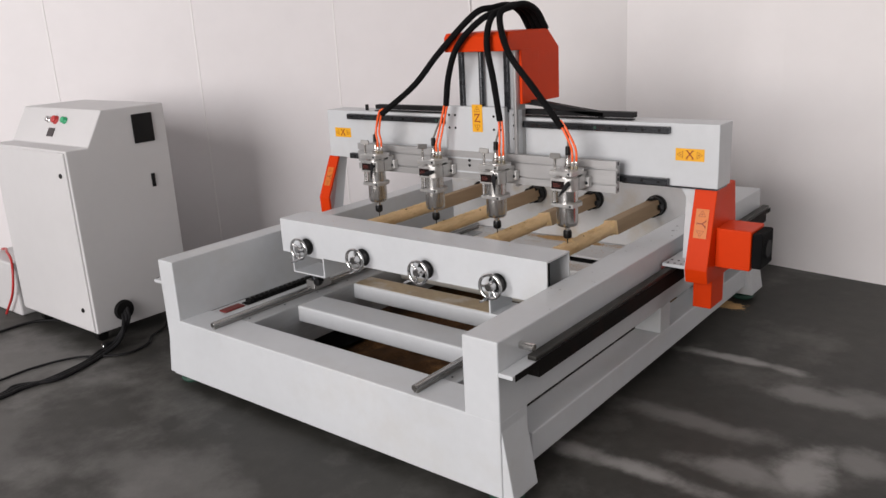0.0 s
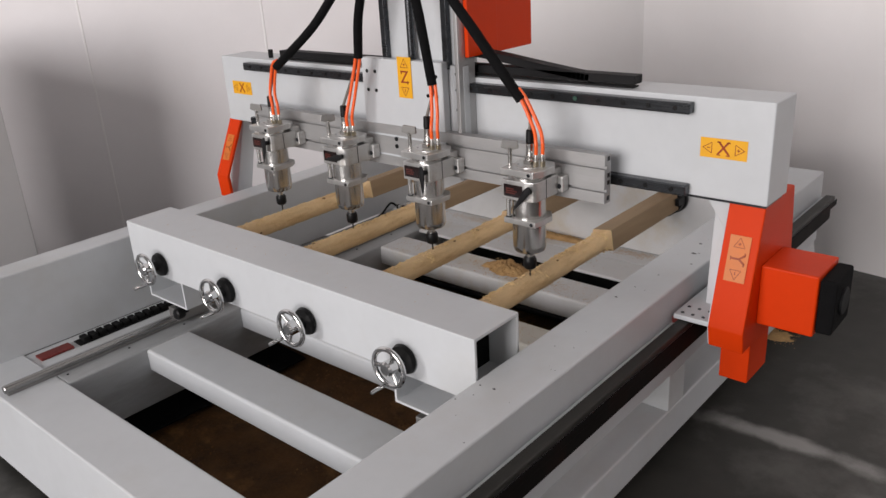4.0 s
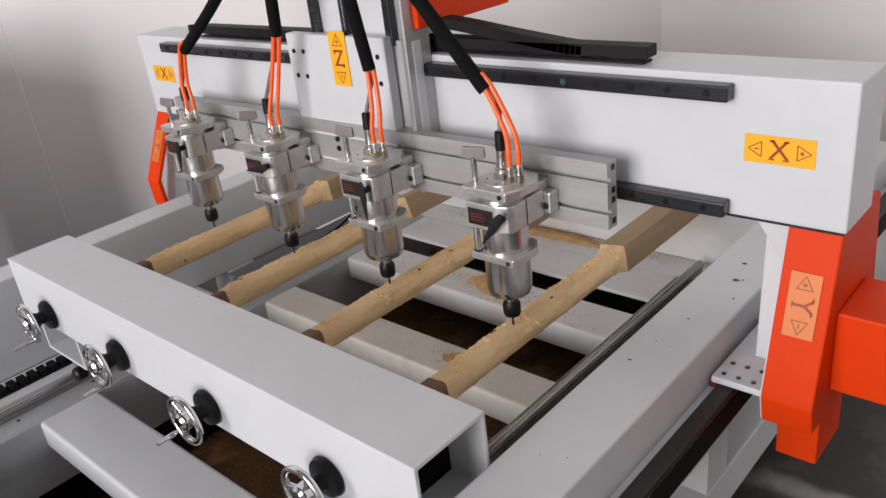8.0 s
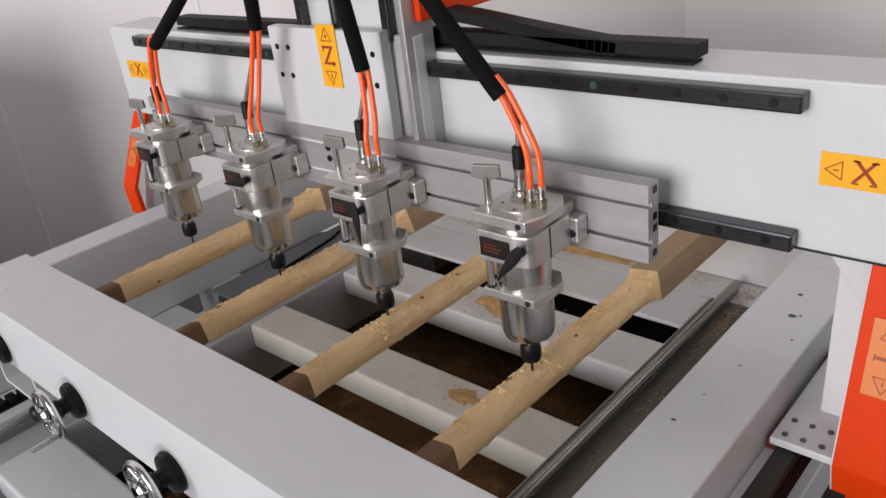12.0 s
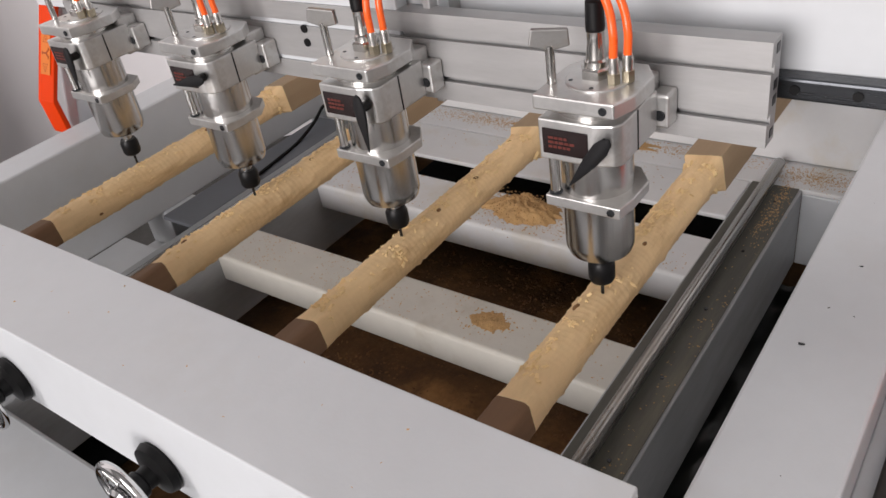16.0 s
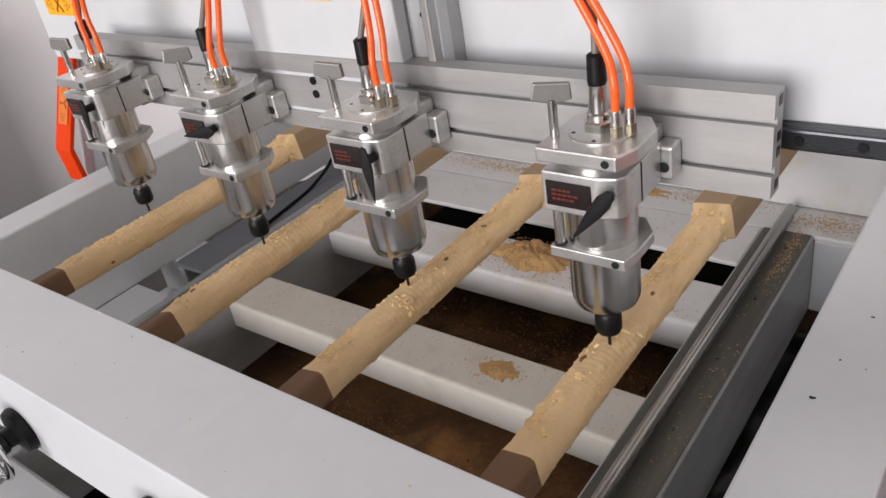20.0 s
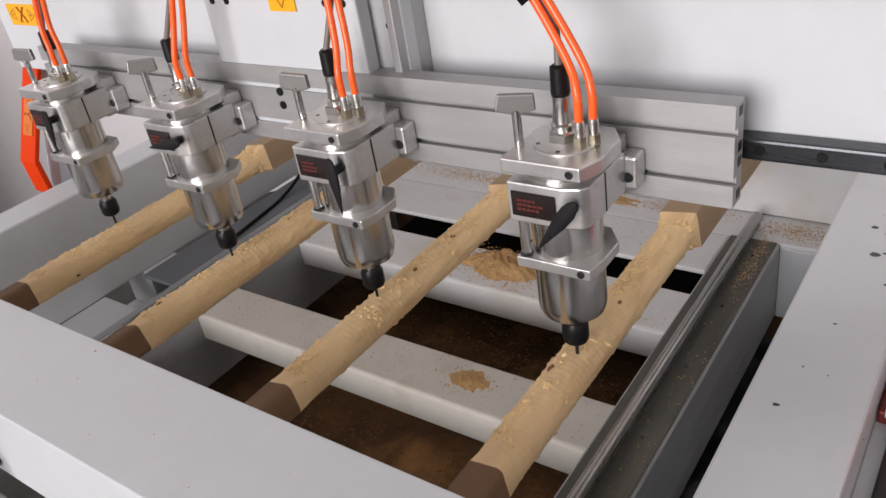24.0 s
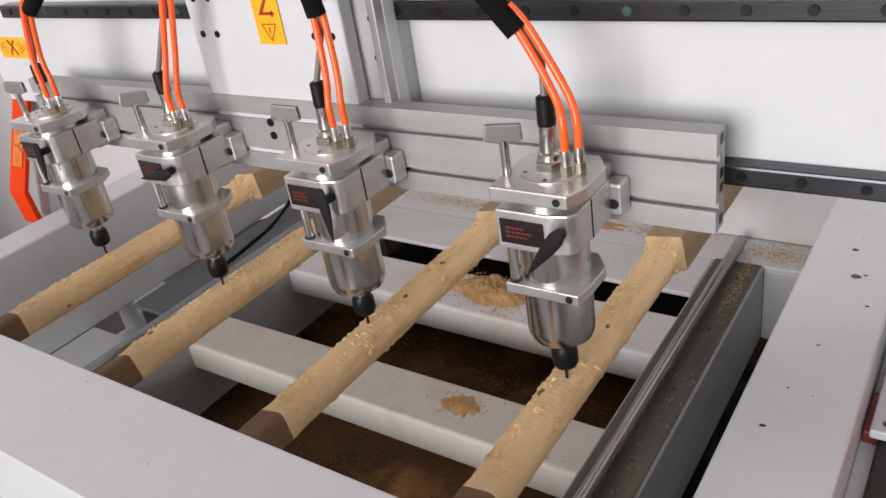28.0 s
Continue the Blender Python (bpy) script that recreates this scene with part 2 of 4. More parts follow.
green_mat = mat("green_plastic", (0.02, 0.38, 0.16), 0.35, vary=0.05, scale=30)
brass = mat("dull_brass", (0.46, 0.41, 0.31), 0.36, 1.0, vary=0.05, scale=30)
rust_red = mat("red_grease_metal", (0.19, 0.03, 0.025), 0.5, 0.3, vary=0.2, scale=20)


# ---- mesh helpers ----
def finish(bm, angle=28):
    bmesh.ops.recalc_face_normals(bm, faces=bm.faces)
    lim = radians(angle)
    for f in bm.faces:
        f.smooth = True
    size = {f: f.calc_area() for f in bm.faces}
    for e in bm.edges:
        if len(e.link_faces) != 2 or e.calc_face_angle(0) > lim:
            e.smooth = False
        elif e.calc_face_angle(0) > 0.2:
            a, c = sorted(size[f] for f in e.link_faces)
            if c > 5 * a:
                e.smooth = False


ORIGIN = {}


def thing(name, at, label="", category="", group="", kind=""):
    """An Empty at the base of a thing."""
    ob = new(name)
    ob.empty_display_size = 0.05
    ob.location = at
    ORIGIN[ob.name] = Vector(at)
    return tagged(ob, label, category, group, kind)


def part(name, bm, material, parent, label="", angle=28):
    """One mesh object under a thing or a part; the bmesh is in world coordinates."""
    o = ORIGIN[parent.name]
    bmesh.ops.translate(bm, vec=-o, verts=bm.verts)
    finish(bm, angle)
    me = bpy.data.meshes.new(name)
    bm.to_mesh(me)
    bm.free()
    me.materials.append(material)
    ob = new(name, me)
    ob.parent = parent
    ORIGIN[ob.name] = o
    if label:
        ob["label"] = label
    return ob


def single(name, bm, material, at, label="", category="", group="", kind="", angle=28):
    """A thing that is one mesh."""
    at = Vector(at)
    bmesh.ops.translate(bm, vec=-at, verts=bm.verts)
    finish(bm, angle)
    me = bpy.data.meshes.new(name)
    bm.to_mesh(me)
    bm.free()
    me.materials.append(material)
    ob = new(name, me)
    ob.location = at
    ORIGIN[ob.name] = at
    return tagged(ob, label, category, group, kind)


def join_bm(dst, src):
    me = bpy.data.meshes.new("tmp")
    src.to_mesh(me)
    src.free()
    dst.from_mesh(me)
    bpy.data.meshes.remove(me)
    return dst


def box(x0, x1, y0, y1, z0, z1, bevel=0.003, bm=None, m=None, seg=2):
    b = bmesh.new()
    bmesh.ops.create_cube(b, size=1.0)
    sx, sy, sz = x1 - x0, y1 - y0, z1 - z0
    bmesh.ops.transform(b, matrix=Matrix.Translation(((x0 + x1) / 2, (y0 + y1) / 2, (z0 + z1) / 2)) @ Matrix.Diagonal((sx, sy, sz, 1)), verts=b.verts)
    if bevel:
        bmesh.ops.bevel(b, geom=b.edges[:], offset=min(bevel, 0.45 * min(sx, sy, sz)), segments=seg, affect="EDGES", profile=0.5)
    if m:
        bmesh.ops.transform(b, matrix=m, verts=b.verts)
    return join_bm(bm, b) if bm else b


def prism(points, axis, a0, a1, bevel=0.003, bm=None):
    """A flat outline carried along an axis. points are in the other two axes, in the order x, y, z."""
    b = bmesh.new()
    i = "xyz".index(axis)

    def place(p, a):
        v = list(p)
        v.insert(i, a)
        return b.verts.new(v)

    lo, hi = [place(p, a0) for p in points], [place(p, a1) for p in points]
    n = len(points)
    b.faces.new(lo)
    b.faces.new(hi)
    for k in range(n):
        b.faces.new((lo[k], lo[(k + 1) % n], hi[(k + 1) % n], hi[k]))
    bmesh.ops.recalc_face_normals(b, faces=b.faces)
    if bevel:
        bmesh.ops.bevel(b, geom=b.edges[:], offset=bevel, segments=2, affect="EDGES", profile=0.5)
    return join_bm(bm, b) if bm else b


def lathe(profile, base, axis=(0, 0, 1), n=32, bm=None, caps=True):
    """Turns (radius, height) pairs round an axis that starts at base."""
    b = bmesh.new()
    rot = Vector((0, 0, 1)).rotation_difference(Vector(axis)).to_matrix().to_4x4()
    rings = []
    for r, h in profile:
        rings.append([b.verts.new((r * math.cos(2 * math.pi * k / n), r * math.sin(2 * math.pi * k / n), h)) for k in range(n)])
    for a, c in zip(rings, rings[1:]):
        for k in range(n):
            b.faces.new((a[k], a[(k + 1) % n], c[(k + 1) % n], c[k]))
    if caps:
        b.faces.new(list(reversed(rings[0])))
        b.faces.new(rings[-1])
    bmesh.ops.transform(b, matrix=Matrix.Translation(base) @ rot, verts=b.verts)
    return join_bm(bm, b) if bm else b


def rod(p, q, r, n=20, bm=None, bevel=0.15):
    p, q = Vector(p), Vector(q)
    L = (q - p).length
    c = min(r * bevel, L * 0.3)
    return lathe([(r - c, 0), (r, c), (r, L - c), (r - c, L)], p, q - p, n, bm)


def ring(centre, axis, R, r, n=40, k=12, bm=None):
    b = bmesh.new()
    rot = Vector((0, 0, 1)).rotation_difference(Vector(axis)).to_matrix().to_4x4()
    rows = [[b.verts.new(((R + r * math.cos(2 * math.pi * j / k)) * math.cos(2 * math.pi * i / n), (R + r * math.cos(2 * math.pi * j / k)) * math.sin(2 * math.pi * i / n), r * math.sin(2 * math.pi * j / k))) for j in range(k)] for i in range(n)]
    for i in range(n):
        for j in range(k):
            b.faces.new((rows[i][j], rows[(i + 1) % n][j], rows[(i + 1) % n][(j + 1) % k], rows[i][(j + 1) % k]))
    bmesh.ops.transform(b, matrix=Matrix.Translation(centre) @ rot, verts=b.verts)
    return join_bm(bm, b) if bm else b


def curve_points(pts, step=8):
    """A smooth line through the points."""
    P = [Vector(p) for p in pts]
    P = [P[0] * 2 - P[1]] + P + [P[-1] * 2 - P[-2]]
    out = []
    for i in range(1, len(P) - 2):
        a, b, c, d = P[i - 1:i + 3]
        for s in range(step):
            t = s / step
            out.append(0.5 * ((2 * b) + (c - a) * t + (2 * a - 5 * b + 4 * c - d) * t * t + (3 * b - a - 3 * c + d) * t ** 3))
    out.append(P[-2])
    return out


def sweep(pts, r, n=14, step=8, bm=None, wobble=0.0):
    """A tube of radius r along a smooth line."""
    line = curve_points(pts, step)
    b = bmesh.new()
    side, prev, rings = None, None, []
    for i, p in enumerate(line):
        d = (line[min(i + 1, len(line) - 1)] - line[max(i - 1, 0)]).normalized()
        side = d.orthogonal().normalized() if side is None else (side - d * side.dot(d)).normalized()
        up = d.cross(side)
        rr = r * (1 + wobble * noise.noise(p * 30))
        rings.append([b.verts.new(p + rr * (math.cos(2 * math.pi * k / n) * side + math.sin(2 * math.pi * k / n) * up)) for k in range(n)])
    for a, c in zip(rings, rings[1:]):
        for k in range(n):
            b.faces.new((a[k], a[(k + 1) % n], c[(k + 1) % n], c[k]))
    b.faces.new(list(reversed(rings[0])))
    b.faces.new(rings[-1])
    return join_bm(bm, b) if bm else b


def text_mesh(body, size, m, depth=0.0006):
    """The characters as a thin mesh, at the pose m."""
    cu = bpy.data.curves.new("text", "FONT")
    cu.body, cu.size, cu.align_x, cu.align_y, cu.extrude = body, size, "CENTER", "CENTER", depth
    tmp = bpy.data.objects.new("text", cu)
    scene.collection.objects.link(tmp)
    bpy.context.view_layer.update()
    me = bpy.data.meshes.new_from_object(tmp.evaluated_get(bpy.context.evaluated_depsgraph_get()))
    bpy.data.objects.remove(tmp)
    b = bmesh.new()
    b.from_mesh(me)
    bpy.data.meshes.remove(me)
    bmesh.ops.transform(b, matrix=m, verts=b.verts)
    return b


# ---- room ----
def slab(name, x0, x1, y0, y1, z0, z1, material, label):
    return single(name, box(x0, x1, y0, y1, z0, z1, 0), material, ((x0 + x1) / 2, (y0 + y1) / 2, z0), label, kind="structure")


WALL_H = 6.6


def wall_run(name, p, q, label, thick=0.2, grey=False):
    """A straight wall from p to q on the plan; its back lies to the left of the way."""
    p, q = Vector((*p, 0)), Vector((*q, 0))
    d = (q - p).normalized()
    n = Vector((-d.y, d.x, 0)) * thick
    b = bmesh.new()
    lo = [b.verts.new(v) for v in (p, q, q + n, p + n)]
    hi = [b.verts.new(v.co + Vector((0, 0, WALL_H))) for v in lo]
    b.faces.new(lo), b.faces.new(hi)
    for k in range(4):
        b.faces.new((lo[k], lo[(k + 1) % 4], hi[(k + 1) % 4], hi[k]))
    return single(name, b, (wall_paint, wall_grey, low_bounce_wall)[int(grey)], (p + q) / 2, label, kind="structure")


slab("floor", -6.4, 5.4, -9.4, 3.4, -0.2, 0.0, concrete, "worn grey concrete workshop floor with pale scuffed patches")
slab("ceiling", -6.4, 5.4, -9.4, 3.4, WALL_H, WALL_H + 0.15, ceiling_paint, "unseen ceiling, dulled to limit bounced light")
CORNER_A, CORNER_B, CORNER_C = (-0.82, 1.66), (-0.165, 2.17), (0.69, 2.08)
panelled = wall_run("wall_panelled", (-6.0, -3.52), CORNER_A, "pale grey panelled workshop wall behind the control cabinet")
wall_run("wall_recess", CORNER_A, CORNER_B, "white narrow wall between two corners")
wall_run("wall_back", CORNER_B, CORNER_C, "bright white back wall")
wall_run("wall_back_right", CORNER_C, (5.2, 1.45), "white back wall beyond a slight bend")
# assumed walls out of view, their greys set to steer bounced light
wall_run("wall_right", (5.0, 1.46), (5.0, -9.0), "unseen side wall, greyed to limit bounced light", grey=2)
wall_run("wall_front_right", (5.0, -9.0), (3.1, -9.0), "unseen front wall beside the doorway, greyed to limit bounced light", grey=2)
wall_run("wall_front_left", (-2.3, -9.0), (-6.0, -9.0), "unseen front wall beside the doorway, greyed to limit bounced light", grey=True)
wall_run("wall_left", (-6.0, -9.0), (-6.0, -3.52), "unseen side wall, greyed to limit bounced light", grey=True)
slab("wall_front_high", -2.3, 3.1, -9.2, -9.0, 5.45, WALL_H, wall_paint, "white front wall over the doorway")
# wall panels and the joint strips between them
for k in range(-4, 5):
    x, y = -2.89 + 0.515 * k, -0.437 + 0.5185 * k
    m = Matrix.Translation((x, y, 0)) @ Matrix.Rotation(math.radians(45.2), 4, "Z")
    b = prism([(-0.006, 0.002), (-0.003, -0.0022), (0.003, -0.0022), (0.006, 0.002), (0.0, 0.02)], "z", 0.0, WALL_H, 0)
    bmesh.ops.transform(b, matrix=m, verts=b.verts)
    single("wall_joint", b, wall_paint, (x, y, 0.0), "raised white joint strip between wall panels", kind="structure")
    if k < 4:
        b = box(0.003, 0.728, 0.0, 0.024, 0.0, WALL_H - 0.001, 0.0015, m=m)
        part("wall_panel", b, panel_paint, panelled)

# ---- machine bed ----
ROD_X = (-0.45, -0.15, 0.15, 0.45)
ROD_Z = 0.471
BED_T, DECK = 0.494, 0.267
bed = thing("machine_bed", (0.0, 0.5, 0.0), "white welded steel bed of a wood-carving machine on levelling feet", "machine bed")
# side walls
part("side_wall", box(0.645, 0.760, -0.456, 1.62, 0.262, BED_T, 0.004), white, bed)
part("side_wall", box(-0.765, -0.677, -0.456, 1.62, 0.262, BED_T, 0.004), white, bed)
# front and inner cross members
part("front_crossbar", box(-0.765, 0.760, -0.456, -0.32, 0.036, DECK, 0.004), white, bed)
for y0, y1 in ((-0.105, 0.03), (0.20, 0.31), (0.493, 0.599), (0.788, 0.913)):
    part("crossbar", box(-0.43, 0.43, y0, y1, 0.20, DECK - 0.003, 0.007, seg=3), (stained_paint if y0 < 0.7 else dusty) if y0 > 0.3 else white, bed, "white cross bar with streaks of sawdust" if y0 > 0.3 else "")
part("dust_film", box(-0.419, 0.419, 0.208, 0.302, DECK - 0.004, DECK - 0.0018, 0.0008), tan_dust, bed, "tan film of sawdust on the cross bar top")
part("rear_bar", box(-0.42, 0.42, 0.986, 1.119, 0.255, DECK - 0.002, 0.003), dusty, bed, "white rear bar dusted with sawdust")
part("rear_deck", box(-0.677, 0.645, 1.122, 1.50, 0.255, DECK - 0.002, 0.003), dusty, bed, "white rear deck dusted with sawdust")
# added black sheet: gives the rear gap its deep shade
part("gap_dark_sheet", box(-0.42, 0.42, 0.92, 1.45, 0.10, 0.112, 0.003), rubber, bed, "added black sheet that darkens the rear gap")
# beams that carry the tailstock rails
part("rail_beam", box(0.42, 0.514, -0.32, 1.122, 0.10, DECK - 0.002, 0.003), shaded_beam_paint, bed, "rail beam in stained paint, greyed for the shade in the slot")
part("grimy_top", box(0.424, 0.509, 0.142, 1.12, DECK - 0.002, DECK, 0.0008), very_dusty, bed, "brown oily sawdust grime on the beam top")
part("rail_beam", box(-0.56, -0.42, -0.32, 1.12, 0.10, DECK, 0.004), shaded_beam_paint, bed, "rail beam in stained paint, greyed for the shade in the slot")
for y0 in (0.05, 0.75):
    part("slot_brace", box(-0.677, -0.56, y0, y0 + 0.05, 0.10, 0.17, 0.003), white, bed)
# lower side beams with openings, and splayed legs
for s, xo in ((1, 0.760), (-1, -0.765)):
    xi = xo - s * 0.10
    x0, x1 = min(xo, xi), max(xo, xi)
    part("side_beam", box(x0, x1, -0.30, 1.55, 0.075, 0.165, 0.004), white, bed)
    for y in (0.56, 1.12):
        part("side_post", box(x0, x1, y, y + 0.085, 0.165, 0.262, 0.003), white, bed)
    for y0, y1 in ((-0.450, -0.33), (1.47, 1.614)):
        part("leg", prism([(xi, 0.26), (xo - s * 0.004, 0.26), (xo + s * 0.035, 0.036), (xi, 0.036)], "y", y0, y1, 0.003), white, bed)
        part("levelling_foot", lathe([(0.045, 0), (0.05, 0.008), (0.045, 0.018), (0.02, 0.024), (0.015, 0.04)], (xo - s * 0.03, (y0 + y1) / 2, 0.0), n=24), green_rubber, bed, "dark green rubber levelling foot")
    # rail, rack and flange along the outside
    def side(u0, u1, *rest):
        return box(min(xo + s * u0, xo + s * u1), max(xo + s * u0, xo + s * u1), *rest)

    part("outer_flange", side(0.0, 0.045, -0.456, 1.62, 0.398, 0.41, 0.002), white, bed)
    part("greasy_edge", side(0.0455, 0.0475, -0.446, 1.62, 0.392, 0.411, 0.0008), grease, bed, "flange edge black with grease")
    part("guide_rail", side(0.018, 0.0462, -0.345, 1.60, 0.41, 0.425, 0.003), oily_steel, bed, "oily dark linear rail")
    part("gear_rack", side(0.0, 0.043, -0.325, 1.58, 0.355, 0.397, 0.003), grease, bed, "black greasy gear rack")
    part("end_stop", rod((xo, -0.35, 0.452), (xo + s * 0.045, -0.35, 0.452), 0.011), steel, bed, "steel end stop")
# head plate behind the chucks
part("head_plate", box(-0.677, 0.645, 1.215, 1.27, DECK, 0.66, 0.004), dusty, bed)
part("head_box", box(-0.62, 0.62, 1.27, 1.48, DECK, 0.655, 0.004), dusty, bed)
for k, x in enumerate(ROD_X):
    ch = part("chuck", lathe([(0.044, 0), (0.046, 0.005), (0.046, 0.016), (0.042, 0.020), (0.042, 0.042), (0.02, 0.044)], (x, 1.215, ROD_Z), (0, -1, 0), 36), black, bed, "black steel chuck")
    for j in range(4):
        a = math.pi / 4 + j * math.pi / 2 + k * 0.3
        c = Vector((x + 0.037 * math.cos(a), 0, ROD_Z + 0.037 * math.sin(a)))
        part("jaw", box(-0.006, 0.006, 1.150, 1.19, -0.010, 0.012, 0.002, m=Matrix.Translation((c.x, 0, c.z)) @ Matrix.Rotation(-a, 4, "Y")), black, ch)
# tailstock rails: round-topped guides on low supports
for x in (-0.492, 0.456):
    rl = part("tail_rail", rod((x, -0.445, 0.2835), (x, 1.176, 0.2835), 0.0108, 28), round_steel, bed, "round steel tailstock guide rail")
    part("rail_support", box(x - 0.007, x + 0.007, -0.440, 1.174, DECK - 0.001, 0.277, 0.002), shaft_steel, rl)
    for j in range(9):
        y = -0.30 + j * 0.17
        part("rail_bolt", lathe([(0.0028, 0), (0.0028, 0.002)], (x + 0.026, y, DECK), n=10), rail_steel, rl)
# slot back plate
part("slot_end", box(0.514, 0.645, 1.119, 1.215, 0.10, DECK - 0.01, 0.003), white, bed)
part("slot_end", box(-0.677, -0.56, 1.119, 1.215, 0.10, DECK - 0.01, 0.003), white, bed)
# chain tray with red and black strips beside the left rail
part("slot_cover", box(-0.677, -0.56, -0.32, 0.455, 0.255, 0.2625, 0.002), white, bed)
chain = thing("cable_chain", (-0.60, 0.3, DECK), "flat black cable chain lying along the rail beam", "cable chain")
part("chain_tray", box(-0.640, -0.600, -0.20, 0.26, 0.2625, 0.2665, 0.001), rubber, chain)
part("flat_strip", box(-0.662, -0.5605, 0.545, 1.06, 0.256, 0.266, 0.003), grey_plastic, chain, "flat blue-grey plastic cable cover beside the rail")
for k in range(18):
    y = -0.185 + 0.024 * k
    part("chain_link", box(-0.636, -0.604, y, y + 0.018, 0.2665, 0.279, 0.002), rubber, chain, "black plastic chain link" if k == 0 else "")
single("red_tape_strip", box(-0.642, -0.602, -0.305, -0.215, 0.2625, 0.2695, 0.002), rust_red, (-0.62, -0.26, 0.2625), "faded red strip lying on the bed beside the rail", "strip")

# ---- tailstock ----
tail = thing("tailstock", (0.0, 0.07, 0.312), "white hollow tailstock beam with four chrome handwheels", "tailstock")
B0, B1, BX0, BX1 = 0.432, 0.567, -0.60, 0.632


def hollow(axis, a0, a1, u0, u1, v0, v1, wt):
    """A square tube with open ends along an axis."""
    b = bmesh.new()
    i = "xyz".index(axis)

    def place(u, v, a):
        p = [u, v]
        p.insert(i, a)
        return b.verts.new(p)

    rings = []
    for a in (a0, a1):
        for d in (0, wt):
            rings.append([place(u0 + d, v0 + d, a), place(u1 - d, v0 + d, a), place(u1 - d, v1 - d, a), place(u0 + d, v1 - d, a)])
    for p, q in ((rings[0], rings[2]), (rings[3], rings[1]), (rings[1], rings[0]), (rings[2], rings[3])):
        for k in range(4):
            b.faces.new((p[k], p[(k + 1) % 4], q[(k + 1) % 4], q[k]))
    bmesh.ops.recalc_face_normals(b, faces=b.faces)
    bmesh.ops.bevel(b, geom=b.edges[:], offset=0.0018, segments=2, affect="EDGES", profile=0.5)
    return b


tube_bm = hollow("x", BX0, BX1, 0.0, 0.14, B0, B1, 0.007)
part("beam", tube_bm, white, tail)
part("end_plate", box(BX0 + 0.002, BX0 + 0.008, 0.0075, 0.1325, B0 + 0.0075, B1 - 0.0075, 0.001), white, tail)
# added black plate that stands for the shade inside the open tube
part("dark_backing", box(BX1 - 0.075, BX1 - 0.070, 0.0075, 0.1325, B0 + 0.0075, B1 - 0.0075, 0.001), sleeve_mat, tail)
for x in (-0.485, 0.465):
    part("carriage", box(x - 0.024, x + 0.024, 0.025, 0.115, 0.282, 0.318, 0.003), shaft_steel, tail, "dull steel slide block")
    xc = x + (0.022 if x < 0 else 0.03)
    br = hollow("y", 0.005, 0.135, xc - 0.09, xc + 0.09, 0.350, B0, 0.006)
    part("riser_bracket", br, white, tail)
    part("lock_knob", lathe([(0.006, 0), (0.006, 0.012), (0.014, 0.014), (0.016, 0.02), (0.016, 0.034), (0.012, 0.038)], (x + 0.07, 0.03, 0.330), (0, -1, 0), 20), black, tail, "black lock knob")
    part("lock_bolt", rod((x + 0.01, 0.05, 0.316), (x + 0.01, 0.05, 0.351), 0.019, 20), rail_steel, tail, "black clamping post")
for k, x in enumerate(ROD_X):
    fl = part("bearing_flange", lathe([(0.03, 0), (0.033, 0.004), (0.03, 0.012), (0.014, 0.016), (0.013, 0.026), (0.016, 0.029), (0.016, 0.036), (0.008, 0.038)], (x, 0.0, ROD_Z), (0, -1, 0), 32), black, tail, "black bearing flange")
    c = Vector((x, -0.047, ROD_Z))
    wheel = ring(c, (0, 1, 0), 0.040, 0.0055, 56, 16)
    for j in range(3):
        a = 0.5 + k * 0.9 + j * 2 * math.pi / 3
        d = Vector((math.cos(a), 0, math.sin(a)))
        rod(c + d * 0.008 + Vector((0, 0.004, 0)), c + d * 0.038, 0.0048, 16, wheel)
    lathe([(0.014, 0), (0.016, 0.003), (0.016, 0.022), (0.012, 0.026)], c + Vector((0, 0.014, 0)), (0, -1, 0), 24, wheel)
    wh = part("handwheel", wheel, chrome, tail, "chrome three-spoke handwheel")
    a = (-1.5, -1.3, -2.3, -1.8)[k]
    d = Vector((math.cos(a), 0, math.sin(a))) * 0.040
    part("crank_grip", lathe([(0.003, 0), (0.0036, 0.008), (0.0046, 0.013), (0.0042, 0.042), (0.0026, 0.045)], c + d, (0, -1, 0), 14), chrome, wh)
    part("live_centre", lathe([(0.018, 0), (0.018, 0.012), (0.010, 0.018), (0.002, 0.03)], (x, 0.14, ROD_Z), (0, 1, 0), 24), steel, tail)

